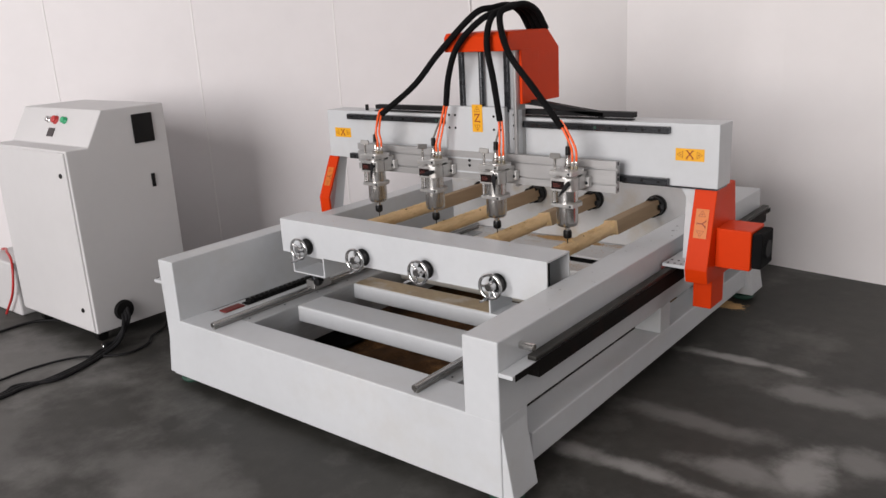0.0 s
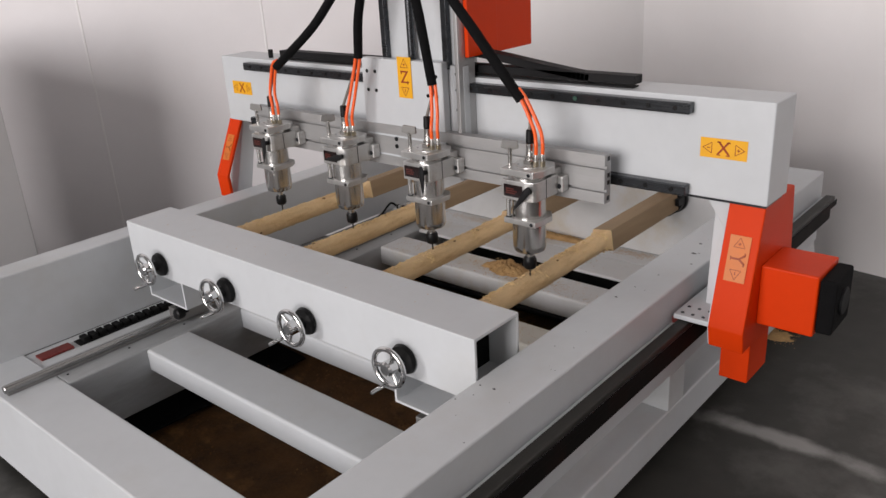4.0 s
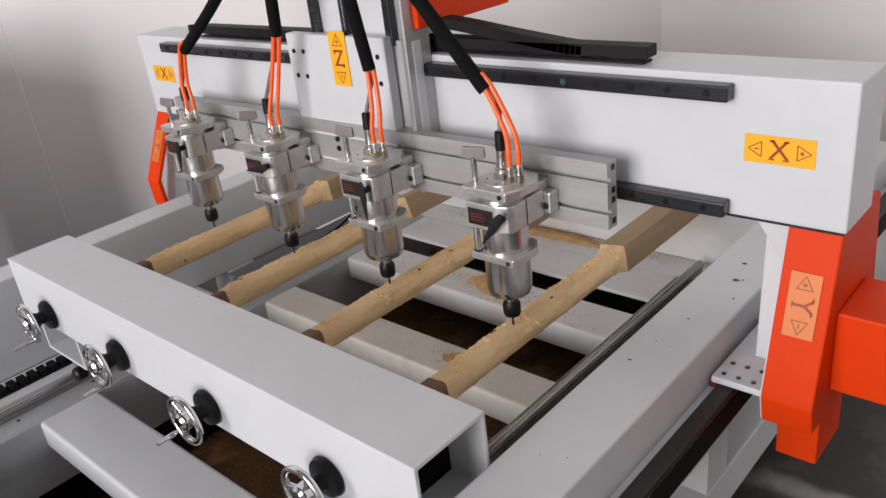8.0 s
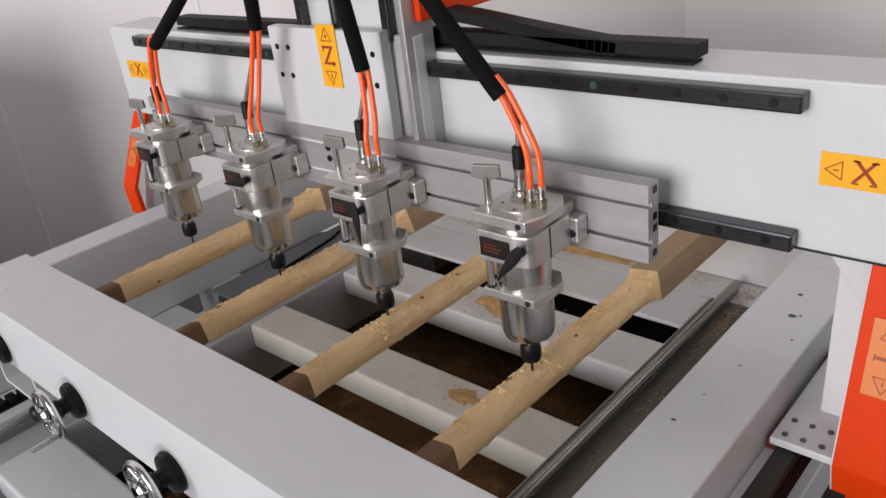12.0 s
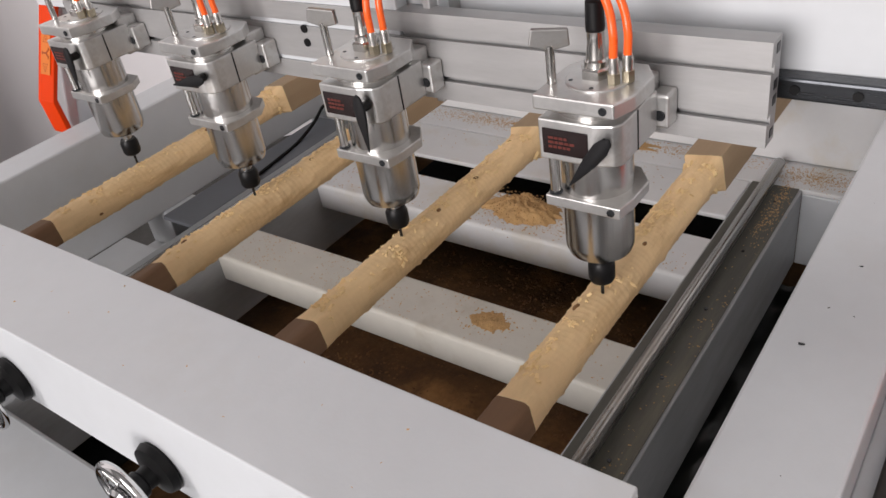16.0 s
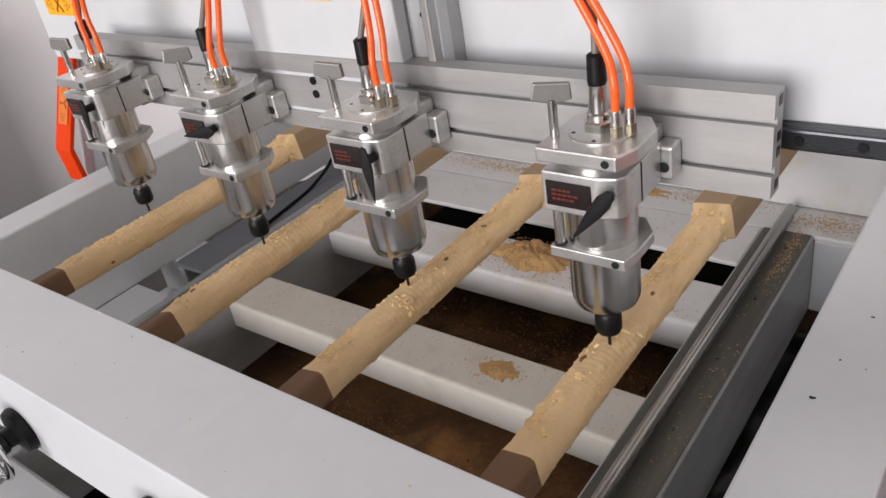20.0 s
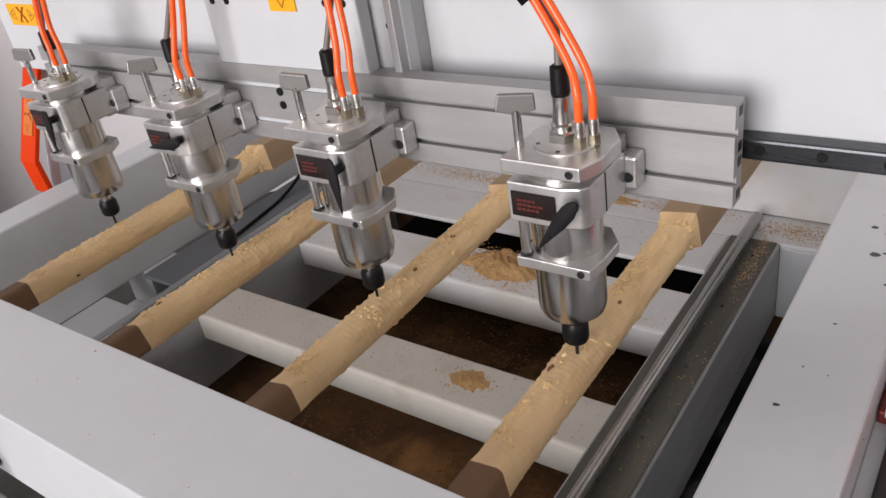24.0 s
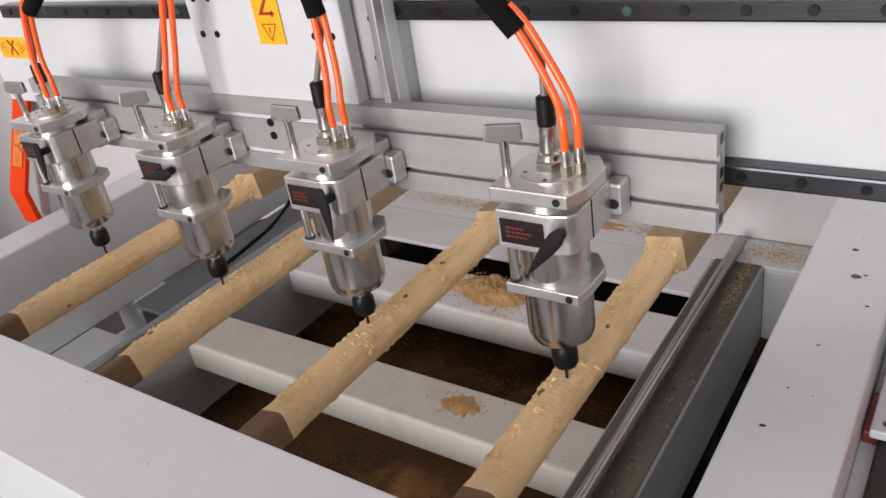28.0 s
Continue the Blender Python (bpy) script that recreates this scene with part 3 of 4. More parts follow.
# ---- wooden blanks ----
def blank(x, turn, seed):
    """A square stick turned round between its ends, with rough knife marks."""
    rnd = random.Random(seed)
    n = 64
    Y0, Y1, Y2, Y3, Y4, Y5 = 0.160, 0.236, 0.256, 0.757 + rnd.uniform(-0.008, 0.008), 0.0, 1.185
    Y4 = Y3 + 0.02
    half, r0 = 0.029, 0.026
    ys = [Y0, Y0 + 0.003, Y1 - 0.004, Y1]
    y = Y2
    while y < Y3:
        ys.append(y)
        y += 0.003
    ys += [Y3, Y4 - 0.004, Y4, Y4 + 0.004, Y5 - 0.003, Y5]
    knots = [(rnd.uniform(Y2, Y3), rnd.uniform(0, 6.28), rnd.uniform(0.0006, 0.0022), rnd.uniform(0.0025, 0.006)) for _ in range(150)]
    b = bmesh.new()
    rings = []
    for y in ys:
        row = []
        for k in range(n):
            a = 2 * math.pi * k / n
            sq = half / max(abs(math.cos(a)), abs(math.sin(a)))
            sq = min(sq, half * 1.37) if y > 0.25 else min(sq * 0.75, 0.0275)
            if y <= Y1:
                w = 0.0
            elif y < Y2:
                w = (y - Y1) / (Y2 - Y1)
            elif y <= Y3:
                w = 1.0
            elif y < Y4:
                w = 1 - (y - Y3) / (Y4 - Y3)
            else:
                w = 0.0
            r = sq * (1 - w) + r0 * w
            if w > 0.5:
                p = Vector((math.cos(a) * 0.034, y, math.sin(a) * 0.034))
                r += 0.0008 * noise.noise(p * 70 + Vector((seed, 0, 0))) + 0.0006 * noise.noise(p * 190) + 0.0004 * math.sin(y * 700 + a)
                for ky, ka, h, wd in knots:
                    dy = y - ky
                    if abs(dy) < 0.03:
                        da = (a - ka + math.pi) % (2 * math.pi) - math.pi
                        q = (dy / wd) ** 2 + (da * 0.034 / wd) ** 2
                        if q < 6:
                            r += h * math.exp(-q) * (1 + 0.8 * noise.noise(p * 300))
            else:
                r += 0.0006 * noise.noise(Vector((a * 2, y * 25, seed)))
            row.append(b.verts.new((x + r * math.cos(a + turn), y, ROD_Z + r * math.sin(a + turn))))
        rings.append(row)
    for ra, rc in zip(rings, rings[1:]):
        for k in range(n):
            b.faces.new((ra[k], ra[(k + 1) % n], rc[(k + 1) % n], rc[k]))
    b.faces.new(list(reversed(rings[0])))
    b.faces.new(rings[-1])
    return b, (Y1, Y2, Y3, Y4)


def split_blank(x, turn, seed):
    b, (Y1, Y2, Y3, Y4) = blank(x, turn, seed)
    root = thing("wooden_blank", (x, 0.16, ROD_Z - 0.04), "pale wooden blank with rough-turned shaft and square ends between centres", "wood blank", "blanks between centres")
    full = bpy.data.meshes.new("tmp")
    b.to_mesh(full)
    b.free()
    for nm, keep, ma, lb in (("square_end", lambda y: y < Y1 + 0.001, shaded_end_wood, "stained brown square end, darkened for the tailstock's shade"), ("turned_shaft", lambda y: Y1 - 0.001 <= y <= Y4 - 0.0005, wood, "pale freshly turned shaft with splinters"), ("square_end", lambda y: y > Y4 - 0.0005, raw_wood, "brown rough-sawn square end")):
        c = bmesh.new()
        c.from_mesh(full)
        bmesh.ops.delete(c, geom=[f for f in c.faces if not keep(f.calc_center_median().y)], context="FACES")
        part(nm, c, ma, root, lb, angle=50)
    bpy.data.meshes.remove(full)
    rnd = random.Random(seed * 7)
    fl = bmesh.new()
    tufts = [(rnd.uniform(Y2, Y3), rnd.gauss(math.pi / 2 + 0.1, 0.5), rnd.randint(4, 8)) for _ in range(26)]
    spots = [(ty + rnd.gauss(0, 0.006), ta + rnd.gauss(0, 0.2), rnd.uniform(0.6, 1.25)) for ty, ta, cnt in tufts for _ in range(cnt)]
    spots += [(rnd.uniform(Y2, Y3), rnd.gauss(math.pi / 2, 0.75), rnd.uniform(0.5, 1.0)) for _ in range(60)]
    for j in range(4):
        spots += [(Y3 - 0.002, turn + math.pi / 4 + j * math.pi / 2 + rnd.gauss(0, 0.25), rnd.uniform(1.1, 1.8)) for _ in range(5)]
    for y, a, k in spots:
        L, w, h = rnd.uniform(0.002, 0.006) * k, rnd.uniform(0.0012, 0.003) * k, rnd.uniform(0.0008, 0.0032) * k
        m = Matrix.Translation((x, min(max(y, Y2), Y3), ROD_Z)) @ Matrix.Rotation(math.pi / 2 - a, 4, "Y") @ Matrix.Translation((0, 0, 0.026)) @ Matrix.Rotation(rnd.gauss(1.2, 0.6), 4, "Z") @ Matrix.Rotation(rnd.uniform(-0.4, 0.4), 4, "X") @ Matrix.Rotation(rnd.uniform(-0.7, 0.1), 4, "Y")
        v = [fl.verts.new(m @ Vector(p)) for p in ((-L, -w, -0.0012), (L, -w * 0.6, -0.0012), (L, w * 0.6, -0.0012), (-L, w, -0.0012), (-L * 0.4, -w * 0.7, h), (L * 0.8, -w * 0.2, h * 0.7), (L * 0.8, w * 0.3, h * 0.6), (-L * 0.4, w * 0.6, h * 0.9))]
        for q in ((0, 1, 5, 4), (1, 2, 6, 5), (2, 3, 7, 6), (3, 0, 4, 7), (4, 5, 6, 7)):
            fl.faces.new([v[k] for k in q])
    for _ in range(3):
        y, a, r = rnd.uniform(Y2 + 0.02, Y3 - 0.02), rnd.gauss(math.pi / 2, 0.7), rnd.uniform(0.003, 0.006)
        kn = lathe([(r, 0), (r * 0.75, 0.0022), (r * 0.35, 0.003), (r * 0.2, 0.0018)], (0, 0, 0), n=12)
        bmesh.ops.transform(kn, matrix=Matrix.Translation((x, y, ROD_Z)) @ Matrix.Rotation(math.pi / 2 - a, 4, "Y") @ Matrix.Translation((0, 0, 0.0245)) @ Matrix.Diagonal((0.8, 1.3, 1, 1)), verts=kn.verts)
        part("knot", kn, knot_wood, root, "dark brown knot")
    sp = part("chipped_grain", fl, chip_wood, root, "raised pale splinters")
    sp["kind"] = "stuff"


for i, (x, turn) in enumerate(zip(ROD_X, (0.16, 0.34, 0.20, 0.14))):
    split_blank(x, turn, i + 3)
# ---- gantry ----
GY = GANTRY_Y


def gy(y):
    return y + GY


gan = thing("gantry", (0.0, gy(0.9), 0.41), "white gantry bridge with orange drive covers and an upright spindle lift", "gantry")
beam_bm = box(-0.884, 0.951, gy(0.84), gy(0.955), 0.741, 0.955, 0.003)
part("bridge_beam", beam_bm, white, gan)
part("base_strip", box(0.60, 0.945, gy(0.85), gy(0.945), 0.733, 0.741, 0.001), rail_steel, gan)
for z in (0.932, 0.755):
    rl = part("cross_rail", box(-0.735, 0.784, gy(0.815), gy(0.84), z - 0.012, z + 0.012, 0.003), rail_steel, gan, "dark steel linear rail")
    for j in range(25):
        x = -0.70 + j * 0.0605
        part("rail_bolt", lathe([(0.0058, 0), (0.0052, 0.0016)], (x, gy(0.8152), z), (0, -1, 0), 12), green_rubber if j % 6 == 2 else black, rl)
# legs, side covers, motors
for s in (1, -1):
    mx = (lambda v: v) if s > 0 else (lambda v: 0.032 - v)

    def bx(x0, x1, *a, **k):
        return box(min(mx(x0), mx(x1)), max(mx(x0), mx(x1)), *a, **k)

    part("leg_plate", prism([(gy(0.90), 0.741), (gy(1.0), 0.741), (gy(1.06), 0.47), (gy(0.88), 0.47)] if s > 0 else [(gy(0.885), 0.741), (gy(0.94), 0.741), (gy(0.875), 0.466), (gy(0.81), 0.466)], "x", min(mx(0.82), mx(0.866)) - (0.085 if s < 0 else 0), max(mx(0.82), mx(0.866)) - (0.085 if s < 0 else 0), 0.003), white, gan)
    if s > 0:
        part("gusset", prism([(mx(0.803), 0.741), (mx(0.866), 0.741), (mx(0.866), 0.650)], "y", gy(0.87), gy(0.90), 0.002), white, gan)
    car = part("carriage_plate", bx(0.785, 0.90, gy(0.79), gy(1.10), 0.464, 0.476, bevel=0.002), white, gan, "white bearing plate with black bolts")
    for j in range(2):
        for i in range(3):
            part("bolt", lathe([(0.0042, 0), (0.0042, 0.0012)], (mx(0.80 + 0.024 * i), gy(0.805 + j * 0.035), 0.476), n=10), rail_steel, car)
    for y in (0.80, 1.0):
        part("slide_block", bx(0.777, 0.815, gy(y), gy(y + 0.075), 0.428, 0.464, bevel=0.003), rust_red, gan, "greasy red slide block")
    cx0 = 0.866 if s > 0 else 0.884
    if s > 0:
        cov = prism([(gy(0.858), 0.738), (gy(1.03), 0.738), (gy(1.08), 0.418), (gy(0.797), 0.418), (gy(0.786), 0.468)], "x", cx0, 0.944, 0.003)
    else:
        cov = prism([(gy(0.857), 0.738), (gy(0.869), 0.738), (gy(0.781), 0.557), (gy(0.786), 0.478), (gy(0.774), 0.478), (gy(0.769), 0.555)], "x", mx(0.944), mx(cx0), 0.0015)
    dc = part("drive_cover", cov, orange, gan, "bright orange folded sheet cover")
    if s > 0:
        edge = rod((0.8665, gy(0.8585), 0.7365), (0.8665, gy(0.7875), 0.469), 0.0013, 8)
        rod((0.8665, gy(0.7875), 0.469), (0.8665, gy(0.798), 0.42), 0.0013, 8, edge)
        rod((0.868, gy(0.8585), 0.7372), (0.942, gy(0.8585), 0.7372), 0.0012, 8, edge)
        part("chipped_edge", edge, white, dc, "edge with the paint chipped to white")
    if s > 0:
        part("cover_foot", bx(cx0 + 0.002, 0.934, gy(0.868), gy(0.985), 0.306, 0.42, bevel=0.003), orange, gan, "bright orange lower cover")
        part("motor_cover", bx(0.944, 1.062, gy(0.86), gy(0.995), 0.466, 0.604, bevel=0.004), orange, gan, "bright orange motor cover")
        # solid block, its black standing for the shade in the hollow motor end
        mo = part("motor", bx(1.062, 1.096, gy(0.868), gy(0.987), 0.474, 0.596, bevel=0.006), sleeve_mat, gan, "black block drawn for the dark hollow motor end")
        part("motor_boss", rod((1.096, gy(0.928), 0.535), (1.101, gy(0.928), 0.535), 0.03, 28), chain_black, mo)


def axis_label(parent, centre, w, h, right, up, letter, rows, sheet=None, pen=None):
    """A yellow plate with an axis letter between two arrow triangles."""
    right, up = Vector(right), Vector(up)
    n = right.cross(up)
    M = Matrix((right, up, n)).transposed().to_4x4()
    M.translation = Vector(centre)
    plate = part("axis_label", box(-w / 2, w / 2, -h / 2, h / 2, 0, 0.0008, 0, m=M), sheet or yellow, parent, "yellow axis label with the letter " + letter)
    long_x = w > h
    P = M @ Matrix.Translation((0, 0, 0.0012)) @ Matrix.Rotation(rows, 4, "Z")
    k = min(w, h) * 0.95
    glyph = text_mesh(letter, k, P)
    feet = {"X": ((-0.25, 0.34), (0.25, 0.34), (-0.25, -0.34), (0.25, -0.34)), "Y": ((-0.25, 0.34), (0.25, 0.34), (0.0, -0.34)), "Z": ((-0.23, 0.27), (0.23, -0.27))}[letter]
    for fx, fz in feet:
        wd, ht = (0.10, 0.022) if letter != "Z" else (0.022, 0.09)
        box((fx - wd) * k, (fx + wd) * k, (fz - ht) * k, (fz + ht) * k, -0.0006, 0.0006, 0, glyph, P)
    part("letter", glyph, pen or ink, plate)
    for s in (-1, 1):
        q = Matrix.Translation((s * w * 0.33, 0, 0.0012) if long_x else (0, s * h * 0.33, 0.0012)) @ Matrix.Rotation((0 if s > 0 else math.pi) + (0 if long_x else math.pi / 2), 4, "Z")
        r = min(w, h) * 0.27
        tri = bmesh.new()
        pts = [Vector((r, 0, 0)), Vector((-r * 0.7, r, 0)), Vector((-r * 0.7, -r, 0))]
        for a, c in zip(pts, pts[1:] + pts[:1]):
            d = (c - a).normalized()
            nn = Vector((-d.y, d.x, 0)) * min(w, h) * 0.016
            v = [tri.verts.new(p) for p in (a - nn, c - nn, c + nn, a + nn)]
            tri.faces.new(v)
        sz = r * 0.28
        v = [tri.verts.new(p) for p in ((-sz - r * .1, -sz * .3, 0), (sz - r * .1, -sz * .3, 0), (sz - r * .1, sz * .3, 0), (-sz - r * .1, sz * .3, 0))]
        tri.faces.new(v)
        if s > 0:
            v = [tri.verts.new(p) for p in ((-sz * .3 - r * .1, -sz, 0.0001), (sz * .3 - r * .1, -sz, 0.0001), (sz * .3 - r * .1, sz, 0.0001), (-sz * .3 - r * .1, sz, 0.0001))]
            tri.faces.new(v)
        bmesh.ops.transform(tri, matrix=M @ q, verts=tri.verts)
        part("arrow_mark", tri, pen or ink, plate)


axis_label(gan, (0.852, gy(0.8398), 0.851), 0.10, 0.042, (1, 0, 0), (0, 0, 1), "X", 0)
axis_label(gan, (-0.789, gy(0.8398), 0.855), 0.10, 0.042, (1, 0, 0), (0, 0, 1), "X", 0)
up_y = Vector((0, 0.072, 0.270)).normalized()
axis_label(gan, (0.905, gy(0.8255), 0.622), 0.045, 0.10, (1, 0, 0), up_y, "Y", -math.pi / 2, y_label, y_ink)
axis_label(gan, (-0.880, gy(0.8120), 0.6475), 0.036, 0.09, (1, 0, 0), Vector((0, 0.088, 0.183)).normalized(), "Y", -math.pi / 2, y_label, y_ink)

# cross carriage, lift column and hood
part("cross_carriage", box(-0.135, 0.205, gy(0.79), gy(0.815), 0.715, 0.99, 0.003), white, gan)
part("lift_column", box(-0.075, 0.165, gy(0.815), gy(0.90), 0.955, 1.265, 0.003), white, gan)
part("column_face", box(-0.08, 0.19, gy(0.80), gy(0.815), 0.99, 1.215, 0.002), white, gan)
for x in (-0.055, 0.155):
    part("lift_rail", box(x - 0.009, x + 0.009, gy(0.783), gy(0.80), 0.98, 1.205, 0.002), rail_steel, gan, "dark steel lift rail")
part("lead_screw", rod((0.045, gy(0.782), 0.97), (0.045, gy(0.782), 1.205), 0.010, 16), rail_steel, gan, "steel lead screw")
part("side_angle", box(0.192, 0.204, gy(0.775), gy(0.84), 0.70, 1.215, 0.002), alu, gan)
zp = part("lift_plate", box(-0.125, 0.160, gy(0.762), gy(0.786), 0.735, 1.0, 0.003), white, gan)
for x in (-0.105, -0.075, 0.11, 0.14):
    for z in (0.915, 0.965):
        part("bolt", lathe([(0.005, 0), (0.005, 0.0015)], (x, gy(0.7622), z), (0, -1, 0), 10), black, zp)
for z in (0.88, 0.93, 0.97, 1.06, 1.12):
    part("bolt", lathe([(0.004, 0), (0.004, 0.0015)], (0.183, gy(0.79 if z < 0.98 else 0.80), z), (0, -1, 0), 10), black, gan)
axis_label(gan, (0.034, gy(0.7608), 0.956), 0.048, 0.105, (1, 0, 0), (0, 0, 1), "Z", 0)
hood = prism([(gy(0.715), 1.208), (gy(0.715), 1.262), (gy(0.73), 1.277), (gy(0.99), 1.277), (gy(1.072), 1.206), (gy(1.072), 1.008), (gy(0.90), 1.008), (gy(0.90), 1.208)], "x", -0.076, 0.216, 0.003)
part("hood", hood, orange, gan, "orange motor hood on top of the lift")
part("hood_side", prism([(gy(0.80), 1.01), (gy(0.92), 1.01), (gy(0.92), 1.21), (gy(0.80), 1.21)], "x", 0.205, 0.217, 0.002), orange, gan)
# aluminium spindle bar with slots
slots = []
for z in (0.797, 0.743):
    slots += [(gy(0.758), z + 0.0035), (gy(0.763), z + 0.0035), (gy(0.763), z + 0.006), (gy(0.768), z + 0.006), (gy(0.768), z - 0.006), (gy(0.763), z - 0.006), (gy(0.763), z - 0.0035), (gy(0.758), z - 0.0035)]
outline = [(gy(0.758), 0.826)] + slots + [(gy(0.758), 0.714), (gy(0.785), 0.714), (gy(0.785), 0.826)]
bar = part("spindle_bar", prism(outline, "x", -0.622, 0.622, 0), alu, gan, "slotted aluminium profile bar")
# flat black plates paint the shade of the profile's hollow chambers
for z in (0.816, 0.778, 0.761, 0.725):
    part("end_hollow", box(0.6221, 0.6226, gy(0.770), gy(0.780), z - 0.005, z + 0.005, 0), black, bar)
for x in (-0.01,):
    for z in (0.79, 0.77):
        part("bolt", lathe([(0.006, 0), (0.006, 0.002)], (x, gy(0.758), z), (0, -1, 0), 12), black, bar)
# cable chain on top of the bridge
chain = part("chain_channel", box(-0.60, 0.63, gy(0.859), gy(0.889), 0.9555, 0.959, 0.0008), chain_black, gan, "thin black chain channel")
upper = curve_points([(0.17, gy(0.874), 1.014), (0.26, gy(0.874), 1.005), (0.36, gy(0.874), 0.991), (0.46, gy(0.874), 0.978), (0.52, gy(0.874), 0.971)], 5)
lower = [Vector((-0.59 + 0.0245 * k, gy(0.874), 0.974)) for k in range(51)]
for run in (lower, upper):
    for p, q in zip(run, run[1:]):
        d = q - p
        m = Matrix.Translation((p + q) / 2) @ Matrix.Rotation(-math.atan2(d.z, d.x), 4, "Y")
        L = d.length * 0.56
        link = box(-L, L, -0.017, 0.017, -0.0095, 0.0095, 0.0012, m=m)
        part("chain_link", link, chain_black, chain, "black plastic chain link" if p is run[0] else "")
part("sensor", rod((-0.66, gy(0.875), 0.955), (-0.66, gy(0.875), 0.981), 0.008, 12), black, gan)
gan.location += Vector((-0.016, 0.0, -0.037))  # the height and side at which its carriages hold it

# ---- spindles ----
SP = (-0.464, -0.150, 0.150, 0.456)
SY = 0.682
SPINDLE_Z = -0.018  # lift of the spindles as they stand


def spindle(lever_turn):
    """A water-cooled spindle in its clamp, its axis at x 0, built once for each place."""
    x = 0.0
    Y = gy(SY)
    root = thing("milling_spindle", (x, Y, 0.70), "polished steel milling spindle in an aluminium clamp", "spindle", "spindles on the bar")
    body = part("body", lathe([(0.018, 0.579), (0.031, 0.580), (0.0355, 0.583), (0.038, 0.590), (0.0385, 0.597), (0.0385, 0.765), (0.0375, 0.767)], (x, Y, 0), n=48), steel, root, "polished steel body")
    part("shaft", lathe([(0.009, 0.562), (0.009, 0.581)], (x, Y, 0), n=20), steel, root)
    part("collet_nut", lathe([(0.009, 0.532), (0.0135, 0.535), (0.0155, 0.54), (0.0155, 0.557), (0.0125, 0.563)], (x, Y, 0), n=28), black, root, "black collet nut")
    part("cutter", lathe([(0.0008, 0.503), (0.002, 0.508), (0.0022, 0.533)], (x, Y, 0), n=12), rail_steel, root, "thin steel cutter")
    lp = part("lower_clamp", prism([(x - 0.040, Y - 0.044), (x + 0.046, Y - 0.044), (x + 0.050, Y - 0.02), (x + 0.050, Y + 0.02), (x + 0.030, Y + 0.046), (x - 0.02, Y + 0.046), (x - 0.038, Y + 0.03)], "z", 0.654, 0.667, 0.0015), cast_alu, root, "flat aluminium lower clamp plate")
    part("clamp_bolt", lathe([(0.0042, 0), (0.0042, 0.0015), (0.0025, 0.0016)], (x + 0.036, Y - 0.044, 0.6605), (0, -1, 0), 12), rail_steel, lp)
    up = part("upper_clamp", prism([(x - 0.044, Y - 0.048), (x + 0.044, Y - 0.048), (x + 0.054, Y - 0.02), (x + 0.054, Y + 0.025), (x + 0.036, Y + 0.052), (x - 0.03, Y + 0.052), (x - 0.044, Y + 0.03)], "z", 0.768, 0.784, 0.0018), cast_alu, root, "flat aluminium top clamp plate")
    part("clamp_bolt", lathe([(0.0042, 0), (0.0042, 0.0015), (0.0025, 0.0016)], (x + 0.033, Y - 0.048, 0.776), (0, -1, 0), 12), rail_steel, up)
    part("end_cap", lathe([(0.0335, 0.784), (0.0335, 0.7855), (0.032, 0.7862)], (x + 0.004, Y + 0.004, 0), n=40), cast_alu, root)
    for a in (0.4, 1.5, 2.6, 3.7, 4.9):
        part("cap_screw", lathe([(0.0024, 0.7862), (0.0024, 0.7866)], (x + 0.004 + 0.028 * math.cos(a), Y + 0.004 + 0.028 * math.sin(a), 0), n=8), rail_steel, up)
    # split clamp block with its name plate and lever
    blk = part("clamp_block", prism([(x - 0.041, Y - 0.046), (x + 0.020, Y - 0.046), (x + 0.040, Y - 0.040), (x + 0.046, Y - 0.032), (x + 0.046, Y + 0.05), (x - 0.034, Y + 0.05), (x - 0.041, Y + 0.03)], "z", 0.712, 0.758, 0.002), cast_alu, root, "aluminium clamp block")
    part("block_seam", box(x + 0.0455, x + 0.0466, Y + 0.001, Y + 0.003, 0.713, 0.757, 0), black, blk)
    plate = part("name_plate", box(x - 0.036, x + 0.015, Y - 0.0475, Y - 0.0458, 0.720, 0.7485, 0.002), display_mat, blk, "black name plate with red marks")
    rn = random.Random(int(lever_turn * 100) + 5)
    for z, w in ((0.739, 0.020), (0.734, 0.026), (0.729, 0.024)):
        xx = x - 0.029
        while xx < x - 0.029 + w:
            w2 = rn.uniform(0.003, 0.006)
            part("plate_mark", box(xx, xx + w2, Y - 0.0479, Y - 0.0474, z - 0.0014, z + 0.0014, 0), display_red, plate)
            xx += w2 + 0.0012
    part("lever_pivot", rod((x + 0.033, Y - 0.043, 0.739), (x + 0.033, Y - 0.060, 0.739), 0.006, 14), black, blk)
    lev = lathe([(0.0008, -0.056), (0.0035, -0.042), (0.0078, -0.014), (0.0085, 0.004), (0.005, 0.016), (0.001, 0.019)], (0, 0, 0), n=14)
    bmesh.ops.transform(lev, matrix=Matrix.Translation((x + 0.033, Y - 0.060, 0.739)) @ Matrix.Rotation(lever_turn, 4, "Y") @ Matrix.Diagonal((1, 0.5, 1, 1)), verts=lev.verts)
    part("lever", lev, chain_black, blk, "black clamp lever")
    # guide pin and wing screw
    gp = part("guide_pin", rod((x - 0.031, Y - 0.036, 0.667), (x - 0.031, Y - 0.036, 0.713), 0.0055, 14), steel, root)
    part("pin_collar", rod((x - 0.031, Y - 0.036, 0.667), (x - 0.031, Y - 0.036, 0.670), 0.0075, 14), rail_steel, gp)
    ws = part("wing_screw", rod((x - 0.036, Y - 0.02, 0.784), (x - 0.036, Y - 0.02, 0.825), 0.0048, 14), steel, root, "steel wing screw")
